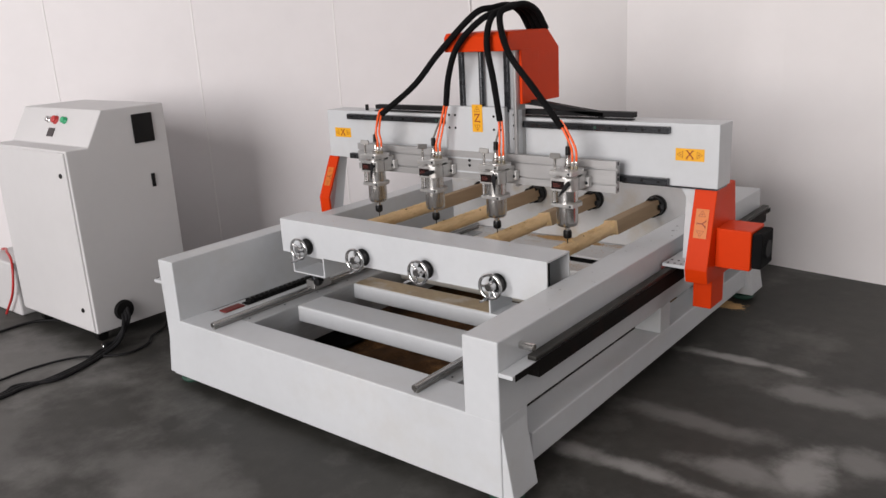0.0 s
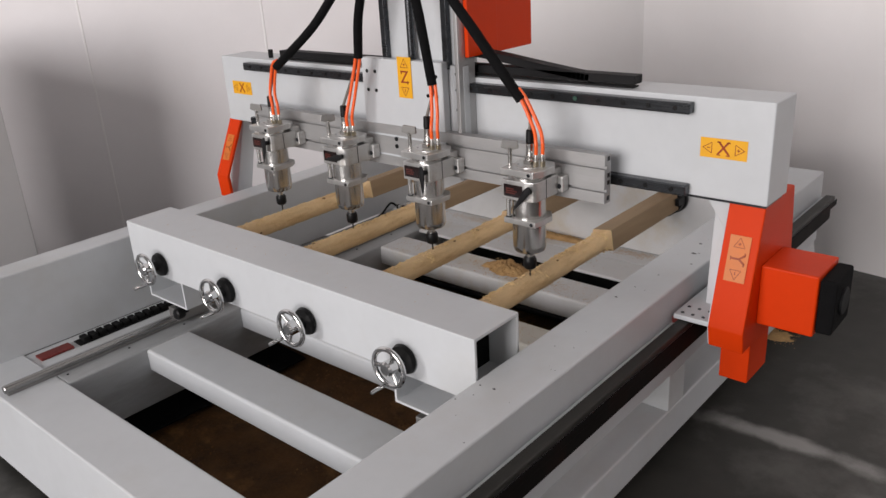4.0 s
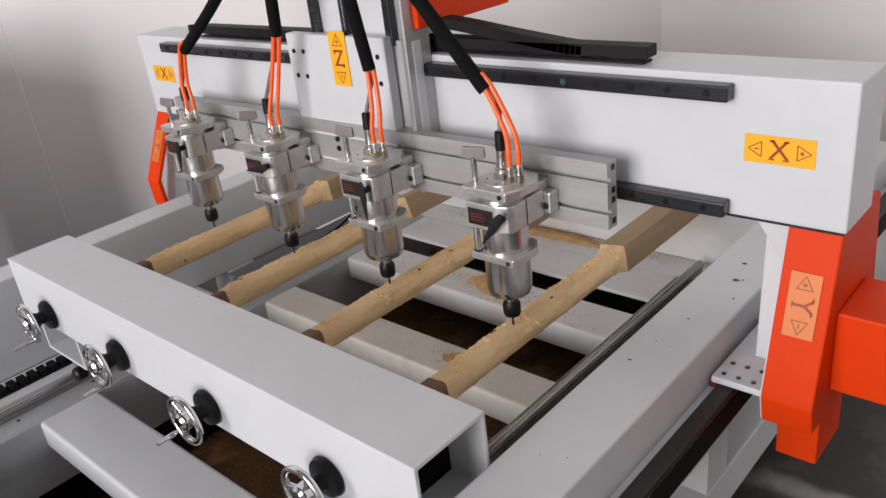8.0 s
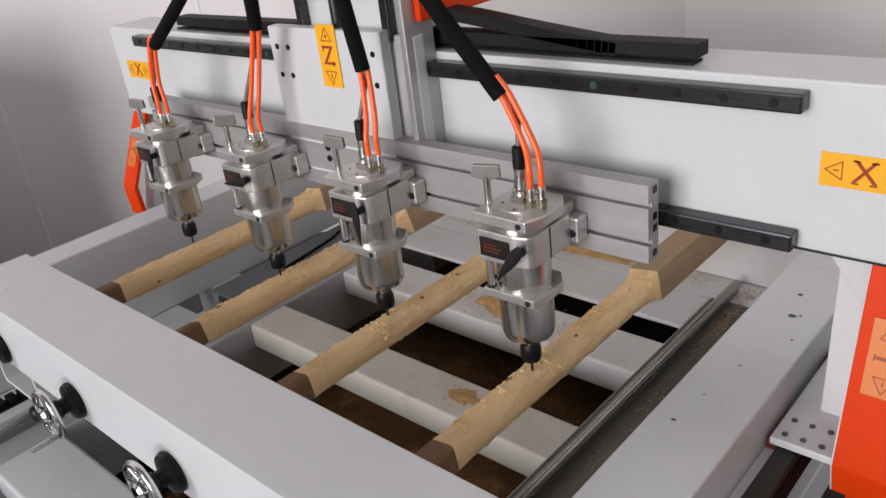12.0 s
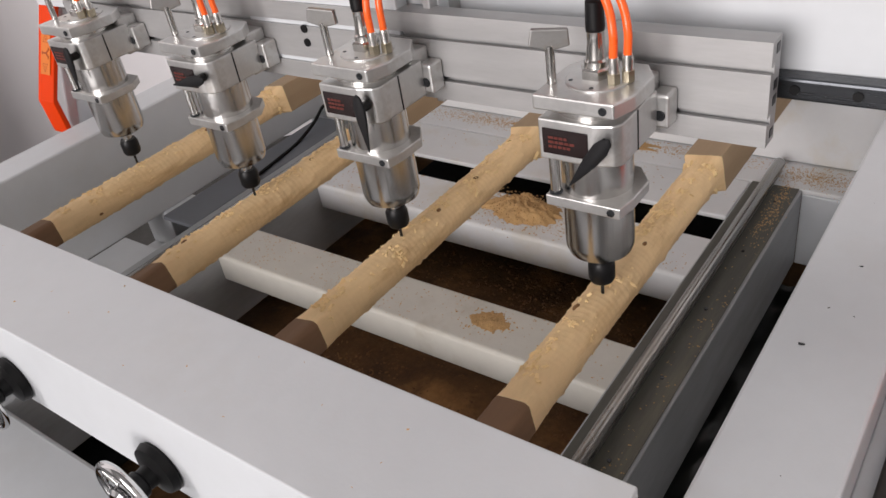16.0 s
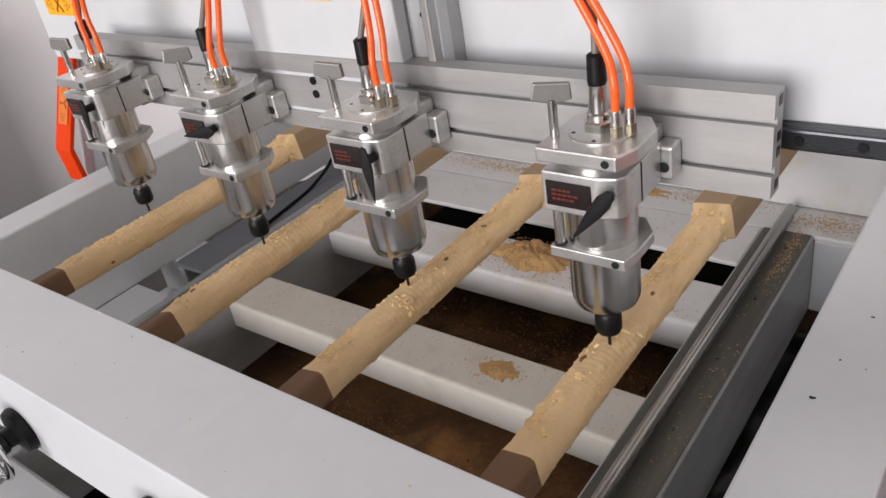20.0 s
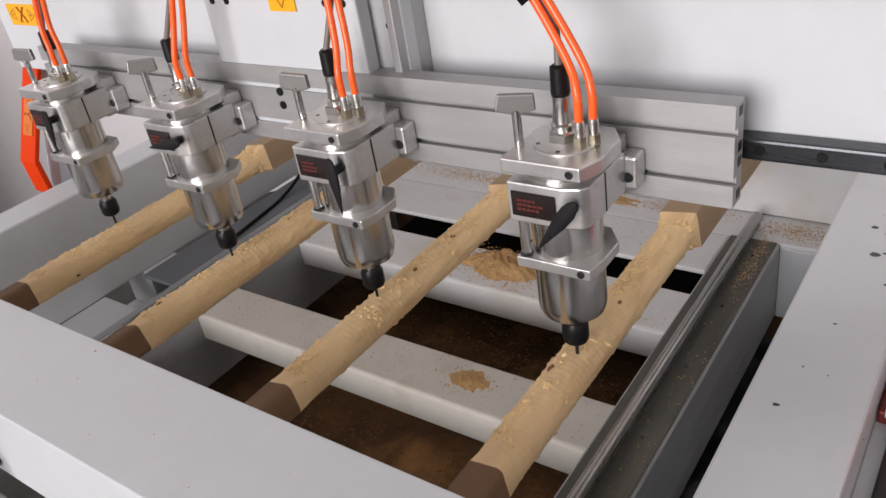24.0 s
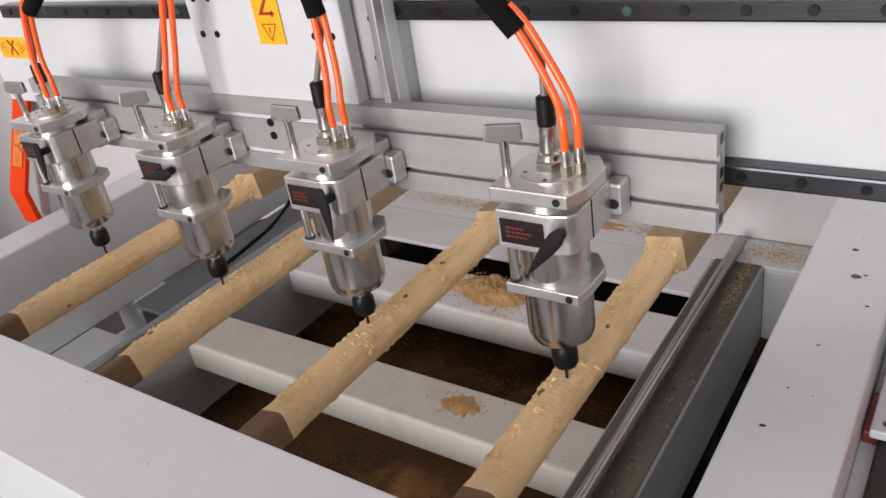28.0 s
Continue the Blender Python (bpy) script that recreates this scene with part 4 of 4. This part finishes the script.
    wing = prism([(-0.021, 0.002), (-0.017, 0.019), (0.019, 0.016), (0.020, -0.001), (0.005, -0.004), (-0.005, -0.003)], "y", -0.0035, 0.0035, 0.0015)
    bmesh.ops.transform(wing, matrix=Matrix.Translation((x - 0.036, Y - 0.02, 0.824)) @ Matrix.Rotation(lever_turn * 0.5 + 0.2, 4, "Z"), verts=wing.verts)
    part("wing", wing, shaft_steel, ws)
    # side clamp to the bar
    part("bar_clamp", box(x - 0.028, x + 0.038, Y + 0.04, Y + 0.0755, 0.706, 0.768, 0.003), cast_alu, root)
    lug = part("side_lug", box(x + 0.038, x + 0.058, Y + 0.050, Y + 0.0755, 0.714, 0.752, 0.003), cast_alu, root)
    part("lug_screw", rod((x + 0.049, Y + 0.050, 0.729), (x + 0.049, Y + 0.048, 0.729), 0.006, 14), rail_steel, lug)
    # connector and water fittings
    con = part("connector", lathe([(0.0165, 0.785), (0.0172, 0.787), (0.0172, 0.795), (0.015, 0.797)], (x, Y + 0.008, 0), n=6), steel, root, "steel cable connector")
    part("connector_body", lathe([(0.0125, 0.797), (0.0125, 0.803), (0.0105, 0.805), (0.0088, 0.820), (0.0088, 0.831), (0.0095, 0.833)], (x, Y + 0.008, 0), n=24), steel, con)
    part("strain_relief", lathe([(0.0090, 0.833), (0.0098, 0.836), (0.0090, 0.862), (0.006, 0.864)], (x, Y + 0.008, 0), n=20), black, con, "black strain relief")
    for dx, dy in FITTINGS:
        ft = part("water_fitting", lathe([(0.0062, 0.785), (0.0068, 0.787), (0.0068, 0.797)], (x + dx, Y + dy, 0), n=6), brass, root, "brass water fitting")
        part("fitting_sleeve", lathe([(0.0052, 0.797), (0.0058, 0.806), (0.005, 0.813)], (x + dx, Y + dy, 0), n=16), steel, ft)
    return root


FITTINGS = ((0.025, -0.006), (0.035, 0.005))
LEVER = (0.15, 1.35, -0.02, 0.65)
for i, x in enumerate(SP):
    s = spindle(LEVER[i])
    s.location.x = x
    s.location.z += SPINDLE_Z

# ---- hoses ----
ENDS = ((-0.415, 0.69, 0.932), (-0.085, 0.70, 0.974), (0.165, 0.70, 0.922), (0.43, 0.695, 0.908))
TOPS = ((0.098, 0.78, 1.325), (0.125, 0.79, 1.315), (0.148, 0.78, 1.318), (0.172, 0.79, 1.325))
MIDS = (((0.055, 0.715, 1.305), (-0.10, 0.69, 1.17), (-0.22, 0.675, 1.05)), ((0.09, 0.71, 1.285), (-0.005, 0.69, 1.20), (-0.055, 0.688, 1.09)), ((0.135, 0.71, 1.29), (0.125, 0.69, 1.20), (0.15, 0.688, 1.07)), ((0.168, 0.715, 1.295), (0.22, 0.685, 1.17), (0.33, 0.68, 1.04)))
for i, x in enumerate(SP):
    e = Vector(ENDS[i]) + Vector((0, GY, 0))
    sh = Vector((0, GY, 0))
    root = thing("hose_bundle", e, "black sleeved hose bundle with orange water tubes above a spindle", "hose bundle", "hose bundles")
    t = Vector(TOPS[i])
    path = [Vector((t.x + 0.02, 0.99, 1.24)), Vector((t.x + 0.012, 0.94, 1.305)), Vector((t.x + 0.006, 0.87, 1.332)), t] + [Vector(m) for m in MIDS[i]] + [Vector(ENDS[i])]
    part("sleeve", sweep([p + sh for p in path], 0.0118, 18, 10, wobble=0.05), sleeve_mat, root, "black woven sleeve")
    d = (path[-1] - path[-2]).normalized()
    for k, (dx, dy) in enumerate(FITTINGS):
        tip = Vector((x + dx, SY + dy, 0.812 + SPINDLE_Z))
        st = Vector(ENDS[i]) + Vector((0.005 * (1 if k else -1), 0.003 * (1 if k else -1), 0.01))
        mid = st * 0.45 + tip * 0.55 + Vector((d.x, d.y, 0)) * 0.022
        part("water_tube", sweep([p + sh for p in (st - d * 0.02, st + d * 0.012, mid, tip + Vector((0, 0, 0.028)), tip)], 0.0042, 16, 8), tube_orange, root, "orange water tube")
    tip = Vector((x, SY + 0.008, 0.862 + SPINDLE_Z))
    st = Vector(ENDS[i]) + Vector((0, 0.004, 0.01))
    part("power_cable", sweep([p + sh for p in (st - d * 0.02, st + d * 0.012, (st + tip) / 2 + Vector((d.x, d.y, 0)) * 0.012 + Vector((0, 0.004, 0)), tip)], 0.0038, 14, 8), cable_grey, root, "grey power cable")

# cable and sensor bracket at the far end of the left rail
br = thing("sensor_bracket", (-0.535, 1.04, DECK), "small steel sensor bracket with a black wire on the rail beam", "sensor bracket")
part("bracket", prism([(-0.550, DECK), (-0.515, DECK), (-0.515, DECK + 0.006), (-0.544, DECK + 0.006), (-0.544, DECK + 0.058), (-0.550, DECK + 0.058)], "y", 1.02, 1.06, 0.0015), cast_alu, br)
part("sensor", rod((-0.572, 1.04, DECK + 0.045), (-0.528, 1.04, DECK + 0.045), 0.009, 14), black, br)
part("wire", sweep([(-0.572, 1.04, DECK + 0.045), (-0.588, 1.02, DECK + 0.060), (-0.598, 0.98, DECK + 0.028), (-0.604, 0.92, DECK + 0.003), (-0.590, 0.84, DECK + 0.003), (-0.572, 0.72, DECK + 0.004)], 0.004, 14, 8), rubber, br, "black sensor wire")

# ---- control cabinet ----
CX0, CX1, CY0, CY1 = -2.02, -1.35, -0.44, 0.03
cab = thing("control_cabinet", (-1.68, -0.2, 0.0), "white sheet-steel control cabinet on castors with a sloped button console", "control cabinet")
body_bm = prism([(CY0, 0.065), (CY0, 0.858), (-0.345, 0.858), (-0.262, 1.004), (CY1, 1.004), (CY1, 0.065)], "x", CX0, CX1, 0.005)
part("body", body_bm, cabinet_paint, cab)
part("door", box(CX0 + 0.012, CX1 - 0.012, CY0 - 0.008, CY0 + 0.002, 0.075, 0.850, 0.004), cabinet_paint, cab, "white cabinet door")
for x, z in ((CX1 - 0.055, 0.755), (CX1 - 0.075, 0.165)):
    part("lock", rod((x, CY0 - 0.008, z), (x, CY0 - 0.014, z), 0.010, 18), black, cab, "black quarter-turn lock")
nrm = Vector((0, -0.146, 0.083)).normalized()
for x, r, m_, l_ in ((-1.745, 0.013, chrome, "chrome key switch"), (-1.685, 0.017, red_mat, "red mushroom stop button"), (-1.605, 0.014, green_mat, "green push button")):
    c = Vector((x, -0.290, 0.955))
    bt = part("push_button", lathe([(r * 1.15, 0), (r * 1.15, 0.006), (r, 0.008), (r, 0.016), (r * 0.8, 0.019)], c, nrm, 24), m_, cab, l_)
part("small_display", box(-0.028, 0.028, -0.02, 0.02, 0, 0.003, 0.001, m=Matrix.Translation((-1.695, -0.318, 0.905)) @ Vector((0, 0, 1)).rotation_difference(nrm).to_matrix().to_4x4()), display_mat, cab, "small black display")
vent = part("vent", box(CX1, CX1 + 0.006, -0.132, -0.034, 0.845, 0.97, 0.003), black, cab, "black square fan vent")
part("handle_slot", box(CX1, CX1 + 0.004, -0.078, -0.060, 0.645, 0.705, 0.002), black, cab, "black recessed handle")
part("cable_gland", rod((CX1, -0.311, 0.14), (CX1 + 0.02, -0.311, 0.14), 0.045, 30), rubber, cab, "large black cable inlet")
for y, z in ((0.0, 0.14), (-0.03, 0.09), (-0.08, 0.12)):
    part("plug_socket", rod((CX1, y, z), (CX1 + 0.015, y, z), 0.018 if y > -0.05 else 0.007, 18), black, cab)
for x in (CX0 + 0.09, CX1 - 0.09):
    for y in (CY0 + 0.06, CY1 - 0.06):
        cs = part("castor_fork", box(x - 0.018, x + 0.018, y - 0.02, y + 0.02, 0.03, 0.066, 0.004), rail_steel, cab)
        part("castor_wheel", rod((x - 0.014, y, 0.027), (x + 0.014, y, 0.027), 0.027, 24), rubber, cs)

# cables on the floor
def floor_cable(pts, r, label):
    single("floor_cable", sweep(pts, r, 14, 10), chain_black, pts[-1], label, "cable", "cables on the floor")


for k, dz in enumerate((0.0, 0.012, -0.012)):
    o = 0.022 * k
    floor_cable([(CX1 + 0.012, -0.311 + dz, 0.14 + dz), (CX1 + 0.045, -0.33 + dz, 0.10), (CX1 + 0.04 + o, -0.39, 0.03 + 0.006 * k), (-1.30 + o, -0.48, 0.008), (-1.245 + o, -0.575 - o, 0.008), (-1.215 + o * 0.6, -0.73, 0.008), (-1.222 - o, -0.84, 0.008), (-1.21 - o * 0.5, -0.93, 0.008), (-1.23 + o, -1.3, 0.008)], 0.0078, "black power cable trailing from the cabinet over the floor")
floor_cable([(-1.345, -0.05, 0.09), (-1.30, -0.15, 0.02), (-1.27, -0.24, 0.007), (-1.20, -0.31, 0.007), (-1.19, -0.43, 0.007), (-1.335, -0.56, 0.007), (-1.386, -0.71, 0.007), (-1.382, -0.85, 0.007), (-1.36, -1.25, 0.007)], 0.005, "thin black cable lying in a loose arc on the floor")
floor_cable([(-1.86, -0.36, 0.007), (-1.95, -0.45, 0.007), (-1.955, -0.60, 0.007), (-1.90, -0.80, 0.007), (-1.92, -1.1, 0.007)], 0.006, "black cable running out from under the cabinet")
plug = thing("cable_plug", (-1.312, -0.42, 0.0), "small black plug joining cables below the cabinet inlet", "plug")
part("shell", box(-1.330, -1.294, -0.445, -0.405, 0.0, 0.034, 0.006), black, plug)
part("latch", rod((-1.312, -0.446, 0.02), (-1.312, -0.450, 0.02), 0.008, 14), chrome, plug, "shiny metal latch")

single("white_carton", box(-2.45, -2.10, -0.43, -0.12, 0.0, 0.27, 0.01), cabinet_paint, (-2.28, -0.28, 0.0), "low white box on the floor beside the cabinet", "box")
single("red_wire", sweep([(-2.42, -0.33, 0.276), (-2.30, -0.36, 0.30), (-2.20, -0.40, 0.31), (-2.12, -0.42, 0.285), (-2.085, -0.44, 0.22), (-2.10, -0.455, 0.12), (-2.2, -0.46, 0.006)], 0.006, 14, 8), red_mat, (-2.2, -0.46, 0.0), "loose red wire hanging over a low white box", "wire")

# thin black sheet drawn in place of the shadow on the litter
shadow_sheet_bm = box(-0.29, 0.16, -0.30, 0.26, 0.0, 0.004, 0.001)
bmesh.ops.transform(shadow_sheet_bm, matrix=Matrix.Translation((-0.54, 0.12, 0.036)) @ Matrix.Rotation(-0.06, 4, "Z"), verts=shadow_sheet_bm.verts)
single("shadow_sheet", shadow_sheet_bm, sleeve_mat, (-0.54, 0.12, 0.036), "black sheet standing in for shadow on the litter under the bed", "mat")

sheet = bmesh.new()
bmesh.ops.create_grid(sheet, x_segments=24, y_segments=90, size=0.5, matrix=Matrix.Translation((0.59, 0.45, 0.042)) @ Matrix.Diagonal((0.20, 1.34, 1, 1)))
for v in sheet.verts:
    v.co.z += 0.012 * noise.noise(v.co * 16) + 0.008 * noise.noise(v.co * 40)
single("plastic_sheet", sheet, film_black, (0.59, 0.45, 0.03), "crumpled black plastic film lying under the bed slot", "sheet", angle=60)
hose = [(0.585 + 0.028 * math.sin(k * 0.9), -0.15 + 0.05 * k, 0.064 + 0.008 * math.sin(k * 2.1)) for k in range(25)]
single("slot_hose", sweep(hose, 0.010, 14, 6), film_black, (0.585, 0.4, 0.05), "black hose lying in bends under the bed slot", "hose")
rnd = random.Random(77)
for x, y, r in ((0.711, 0.766, 0.0085), (0.722, 0.772, 0.004), (0.700, 0.835, 0.006), (0.678, 0.441, 0.005), (0.700, 0.60, 0.003), (0.735, 0.70, 0.0035), (0.690, -0.02, 0.004)):
    b = bmesh.new()
    pts = [(x + r * rnd.uniform(0.45, 1.1) * math.cos(a * 0.7), y + 0.7 * r * rnd.uniform(0.45, 1.1) * math.sin(a * 0.7)) for a in range(9)]
    b.faces.new([b.verts.new((px, py, BED_T + 0.0004)) for px, py in pts])
    part("paint_chip", b, rail_steel, bed, "dark chip in the white paint")

# ---- sawdust ----
def grains(b, count, rnd, spot, size=(0.0008, 0.0028)):
    """Small flat chips at places that spot() gives."""
    for _ in range(count):
        p = Vector(spot())
        r = rnd.uniform(*size)
        a = rnd.uniform(0, 6.28)
        u, w = Vector((math.cos(a), math.sin(a), rnd.uniform(-0.3, 0.3))) * r, Vector((-math.sin(a), math.cos(a), rnd.uniform(-0.3, 0.3))) * r * rnd.uniform(0.35, 0.8)
        t = Vector((0, 0, r * rnd.uniform(0.5, 1.1)))
        v = [b.verts.new(q) for q in (p - u - w, p + u - w * 0.6, p + u * 0.8 + w, p - u * 0.7 + w, p + t)]
        for i, j in ((0, 1), (1, 2), (2, 3), (3, 0)):
            b.faces.new((v[i], v[j], v[4]))


def pile(x, y, z, rx, ry, h, seed, label, loose=500, y_max=9.0):
    rnd = random.Random(seed)
    b = bmesh.new()
    n, m = 72, 20
    rows = [[b.verts.new((x, y, z + h))]]

    def height(f, p):
        return h * max(0.0, 1 - f * f) ** 1.2 * (1 + 0.4 * noise.noise(p * 38 + Vector((0, 0, seed))) + 0.3 * noise.noise(p * 110) + 0.2 * noise.noise(p * 260))

    def edge(a):
        ca = Vector((math.cos(a), math.sin(a), seed))
        return 1 + 0.34 * noise.noise(ca * 1.3) + 0.22 * noise.noise(ca * 4.1) + 0.14 * noise.noise(ca * 9.7)

    for j in range(1, m + 1):
        row = []
        for k in range(n):
            a = 2 * math.pi * k / n
            f = j / m
            p = Vector((x + rx * f * edge(a) * math.cos(a), min(y_max, y + ry * f * edge(a) * math.sin(a)), 0))
            p.z = z + (height(f, p) if j < m else -0.002)
            row.append(b.verts.new(p))
        rows.append(row)
    for k in range(n):
        b.faces.new((rows[0][0], rows[1][k], rows[1][(k + 1) % n]))
    for a, c in zip(rows[1:], rows[2:]):
        for k in range(n):
            b.faces.new((a[k], c[k], c[(k + 1) % n], a[(k + 1) % n]))

    def spot():
        a, f = rnd.uniform(0, 6.28), min(1.7, abs(rnd.gauss(0.75, 0.4)))
        p = Vector((x + rx * f * edge(a) * math.cos(a), min(y_max, y + ry * f * edge(a) * math.sin(a)), 0))
        p.z = z + (height(f, p) if f < 1 else 0.0)
        return p

    grains(b, loose, rnd, spot)
    return single("sawdust_pile", b, sawdust_mat, (x, y, z), label, "sawdust", kind="stuff", angle=80)


TOP = DECK - 0.003
pile(0.06, 0.868, TOP, 0.085, 0.046, 0.026, 1, "heap of pale sawdust on a crossbar", 1100)
pile(0.19, 0.555, TOP, 0.035, 0.022, 0.002, 2, "small heap of pale sawdust on a crossbar", 160)
pile(0.02, 1.185, DECK - 0.002, 0.17, 0.03, 0.012, 3, "drift of pale sawdust against the head plate", 700, 1.214)
pile(0.72, 1.40, 0.0, 0.07, 0.05, 0.006, 6, "sawdust on the floor by the foot", 300)


def dusting(x, y, z, rx, ry, count, seed, label, y_max=9.0):
    """A thin scatter of fine sawdust, densest in the middle."""
    rnd = random.Random(seed)
    b = bmesh.new()
    grains(b, count, rnd, lambda: (rnd.gauss(x, rx), min(y_max, rnd.gauss(y, ry)), z), (0.0005, 0.0017))
    single("sawdust_scatter", b, sawdust_mat, (x, y, z), label, "sawdust", kind="stuff", angle=80)


dusting(-0.22, 1.185, DECK - 0.002, 0.10, 0.016, 1500, 8, "thin scatter of pale sawdust against the head plate", 1.212)
dusting(0.30, 1.19, DECK - 0.002, 0.07, 0.014, 900, 9, "thin scatter of pale sawdust against the head plate", 1.212)
dusting(0.53, 1.17, DECK - 0.002, 0.04, 0.018, 900, 4, "scatter of pale sawdust at the rail end", 1.212)
dusting(0.487, 1.05, DECK, 0.008, 0.07, 420, 5, "scatter of pale sawdust along the rail beam")
dusting(-0.60, 1.17, DECK - 0.002, 0.035, 0.022, 1300, 10, "scatter of pale sawdust in the rear corner", 1.212)
dusting(0.23, 0.845, TOP, 0.05, 0.02, 500, 11, "thin scatter of pale sawdust on a crossbar")


def specks(name, x0, x1, y0, y1, z, count, seed, material, label):
    rnd = random.Random(seed)
    b = bmesh.new()

    def spot():
        while True:
            p = Vector((rnd.uniform(x0, x1), rnd.uniform(y0, y1), z))
            if noise.noise(Vector((p.x, p.y, seed)) * 11) > rnd.uniform(-0.35, 0.45):
                return p

    grains(b, count, rnd, spot, (0.0006, 0.0019))
    single(name, b, material, ((x0 + x1) / 2, (y0 + y1) / 2, z), label, "sawdust", kind="stuff", angle=80)


for i, (y0, y1) in enumerate(((0.205, 0.305), (0.497, 0.595), (0.792, 0.909))):
    specks("sawdust_specks", -0.40, 0.41, y0, y1, TOP, 420, 20 + i, sawdust_mat, "loose sawdust specks on a crossbar")
specks("sawdust_specks", -0.60, 0.60, 1.03, 1.21, DECK - 0.002, 220, 30, sawdust_mat, "loose sawdust specks on the rear deck")
specks("sawdust_specks", 0.472, 0.508, 0.15, 1.13, DECK, 130, 31, sawdust_mat, "loose sawdust specks on the rail beam")
specks("sawdust_specks", -0.55, 0.60, 0.02, 0.135, B1, 25, 32, sawdust_mat, "few sawdust specks on the tailstock beam")
specks("dirt_specks", 0.65, 0.768, -0.2, 1.1, BED_T, 24, 33, rail_steel, "few dark dirt specks on the bed side")
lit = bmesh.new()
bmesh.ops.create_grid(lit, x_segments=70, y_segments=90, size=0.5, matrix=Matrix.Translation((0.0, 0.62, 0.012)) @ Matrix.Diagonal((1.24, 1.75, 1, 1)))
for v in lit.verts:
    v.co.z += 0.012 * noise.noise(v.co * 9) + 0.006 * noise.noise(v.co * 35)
clumps = bmesh.new()
rnd = random.Random(91)
heaps = [(rnd.uniform(-0.40, 0.40), rnd.uniform(-0.28, 1.0), rnd.uniform(0.03, 0.09)) for _ in range(34)]


def heap_spot():
    hx, hy, hr = rnd.choice(heaps)
    return (rnd.gauss(hx, hr), rnd.gauss(hy, hr), 0.022 + abs(rnd.gauss(0, 0.006)))


grains(clumps, 4200, rnd, heap_spot, (0.0012, 0.0045))
single("wood_chips", clumps, chip_brown, (0.0, 0.4, 0.01), "orange-brown wood chips in clumps on the litter under the bed", "sawdust", kind="stuff", angle=80)
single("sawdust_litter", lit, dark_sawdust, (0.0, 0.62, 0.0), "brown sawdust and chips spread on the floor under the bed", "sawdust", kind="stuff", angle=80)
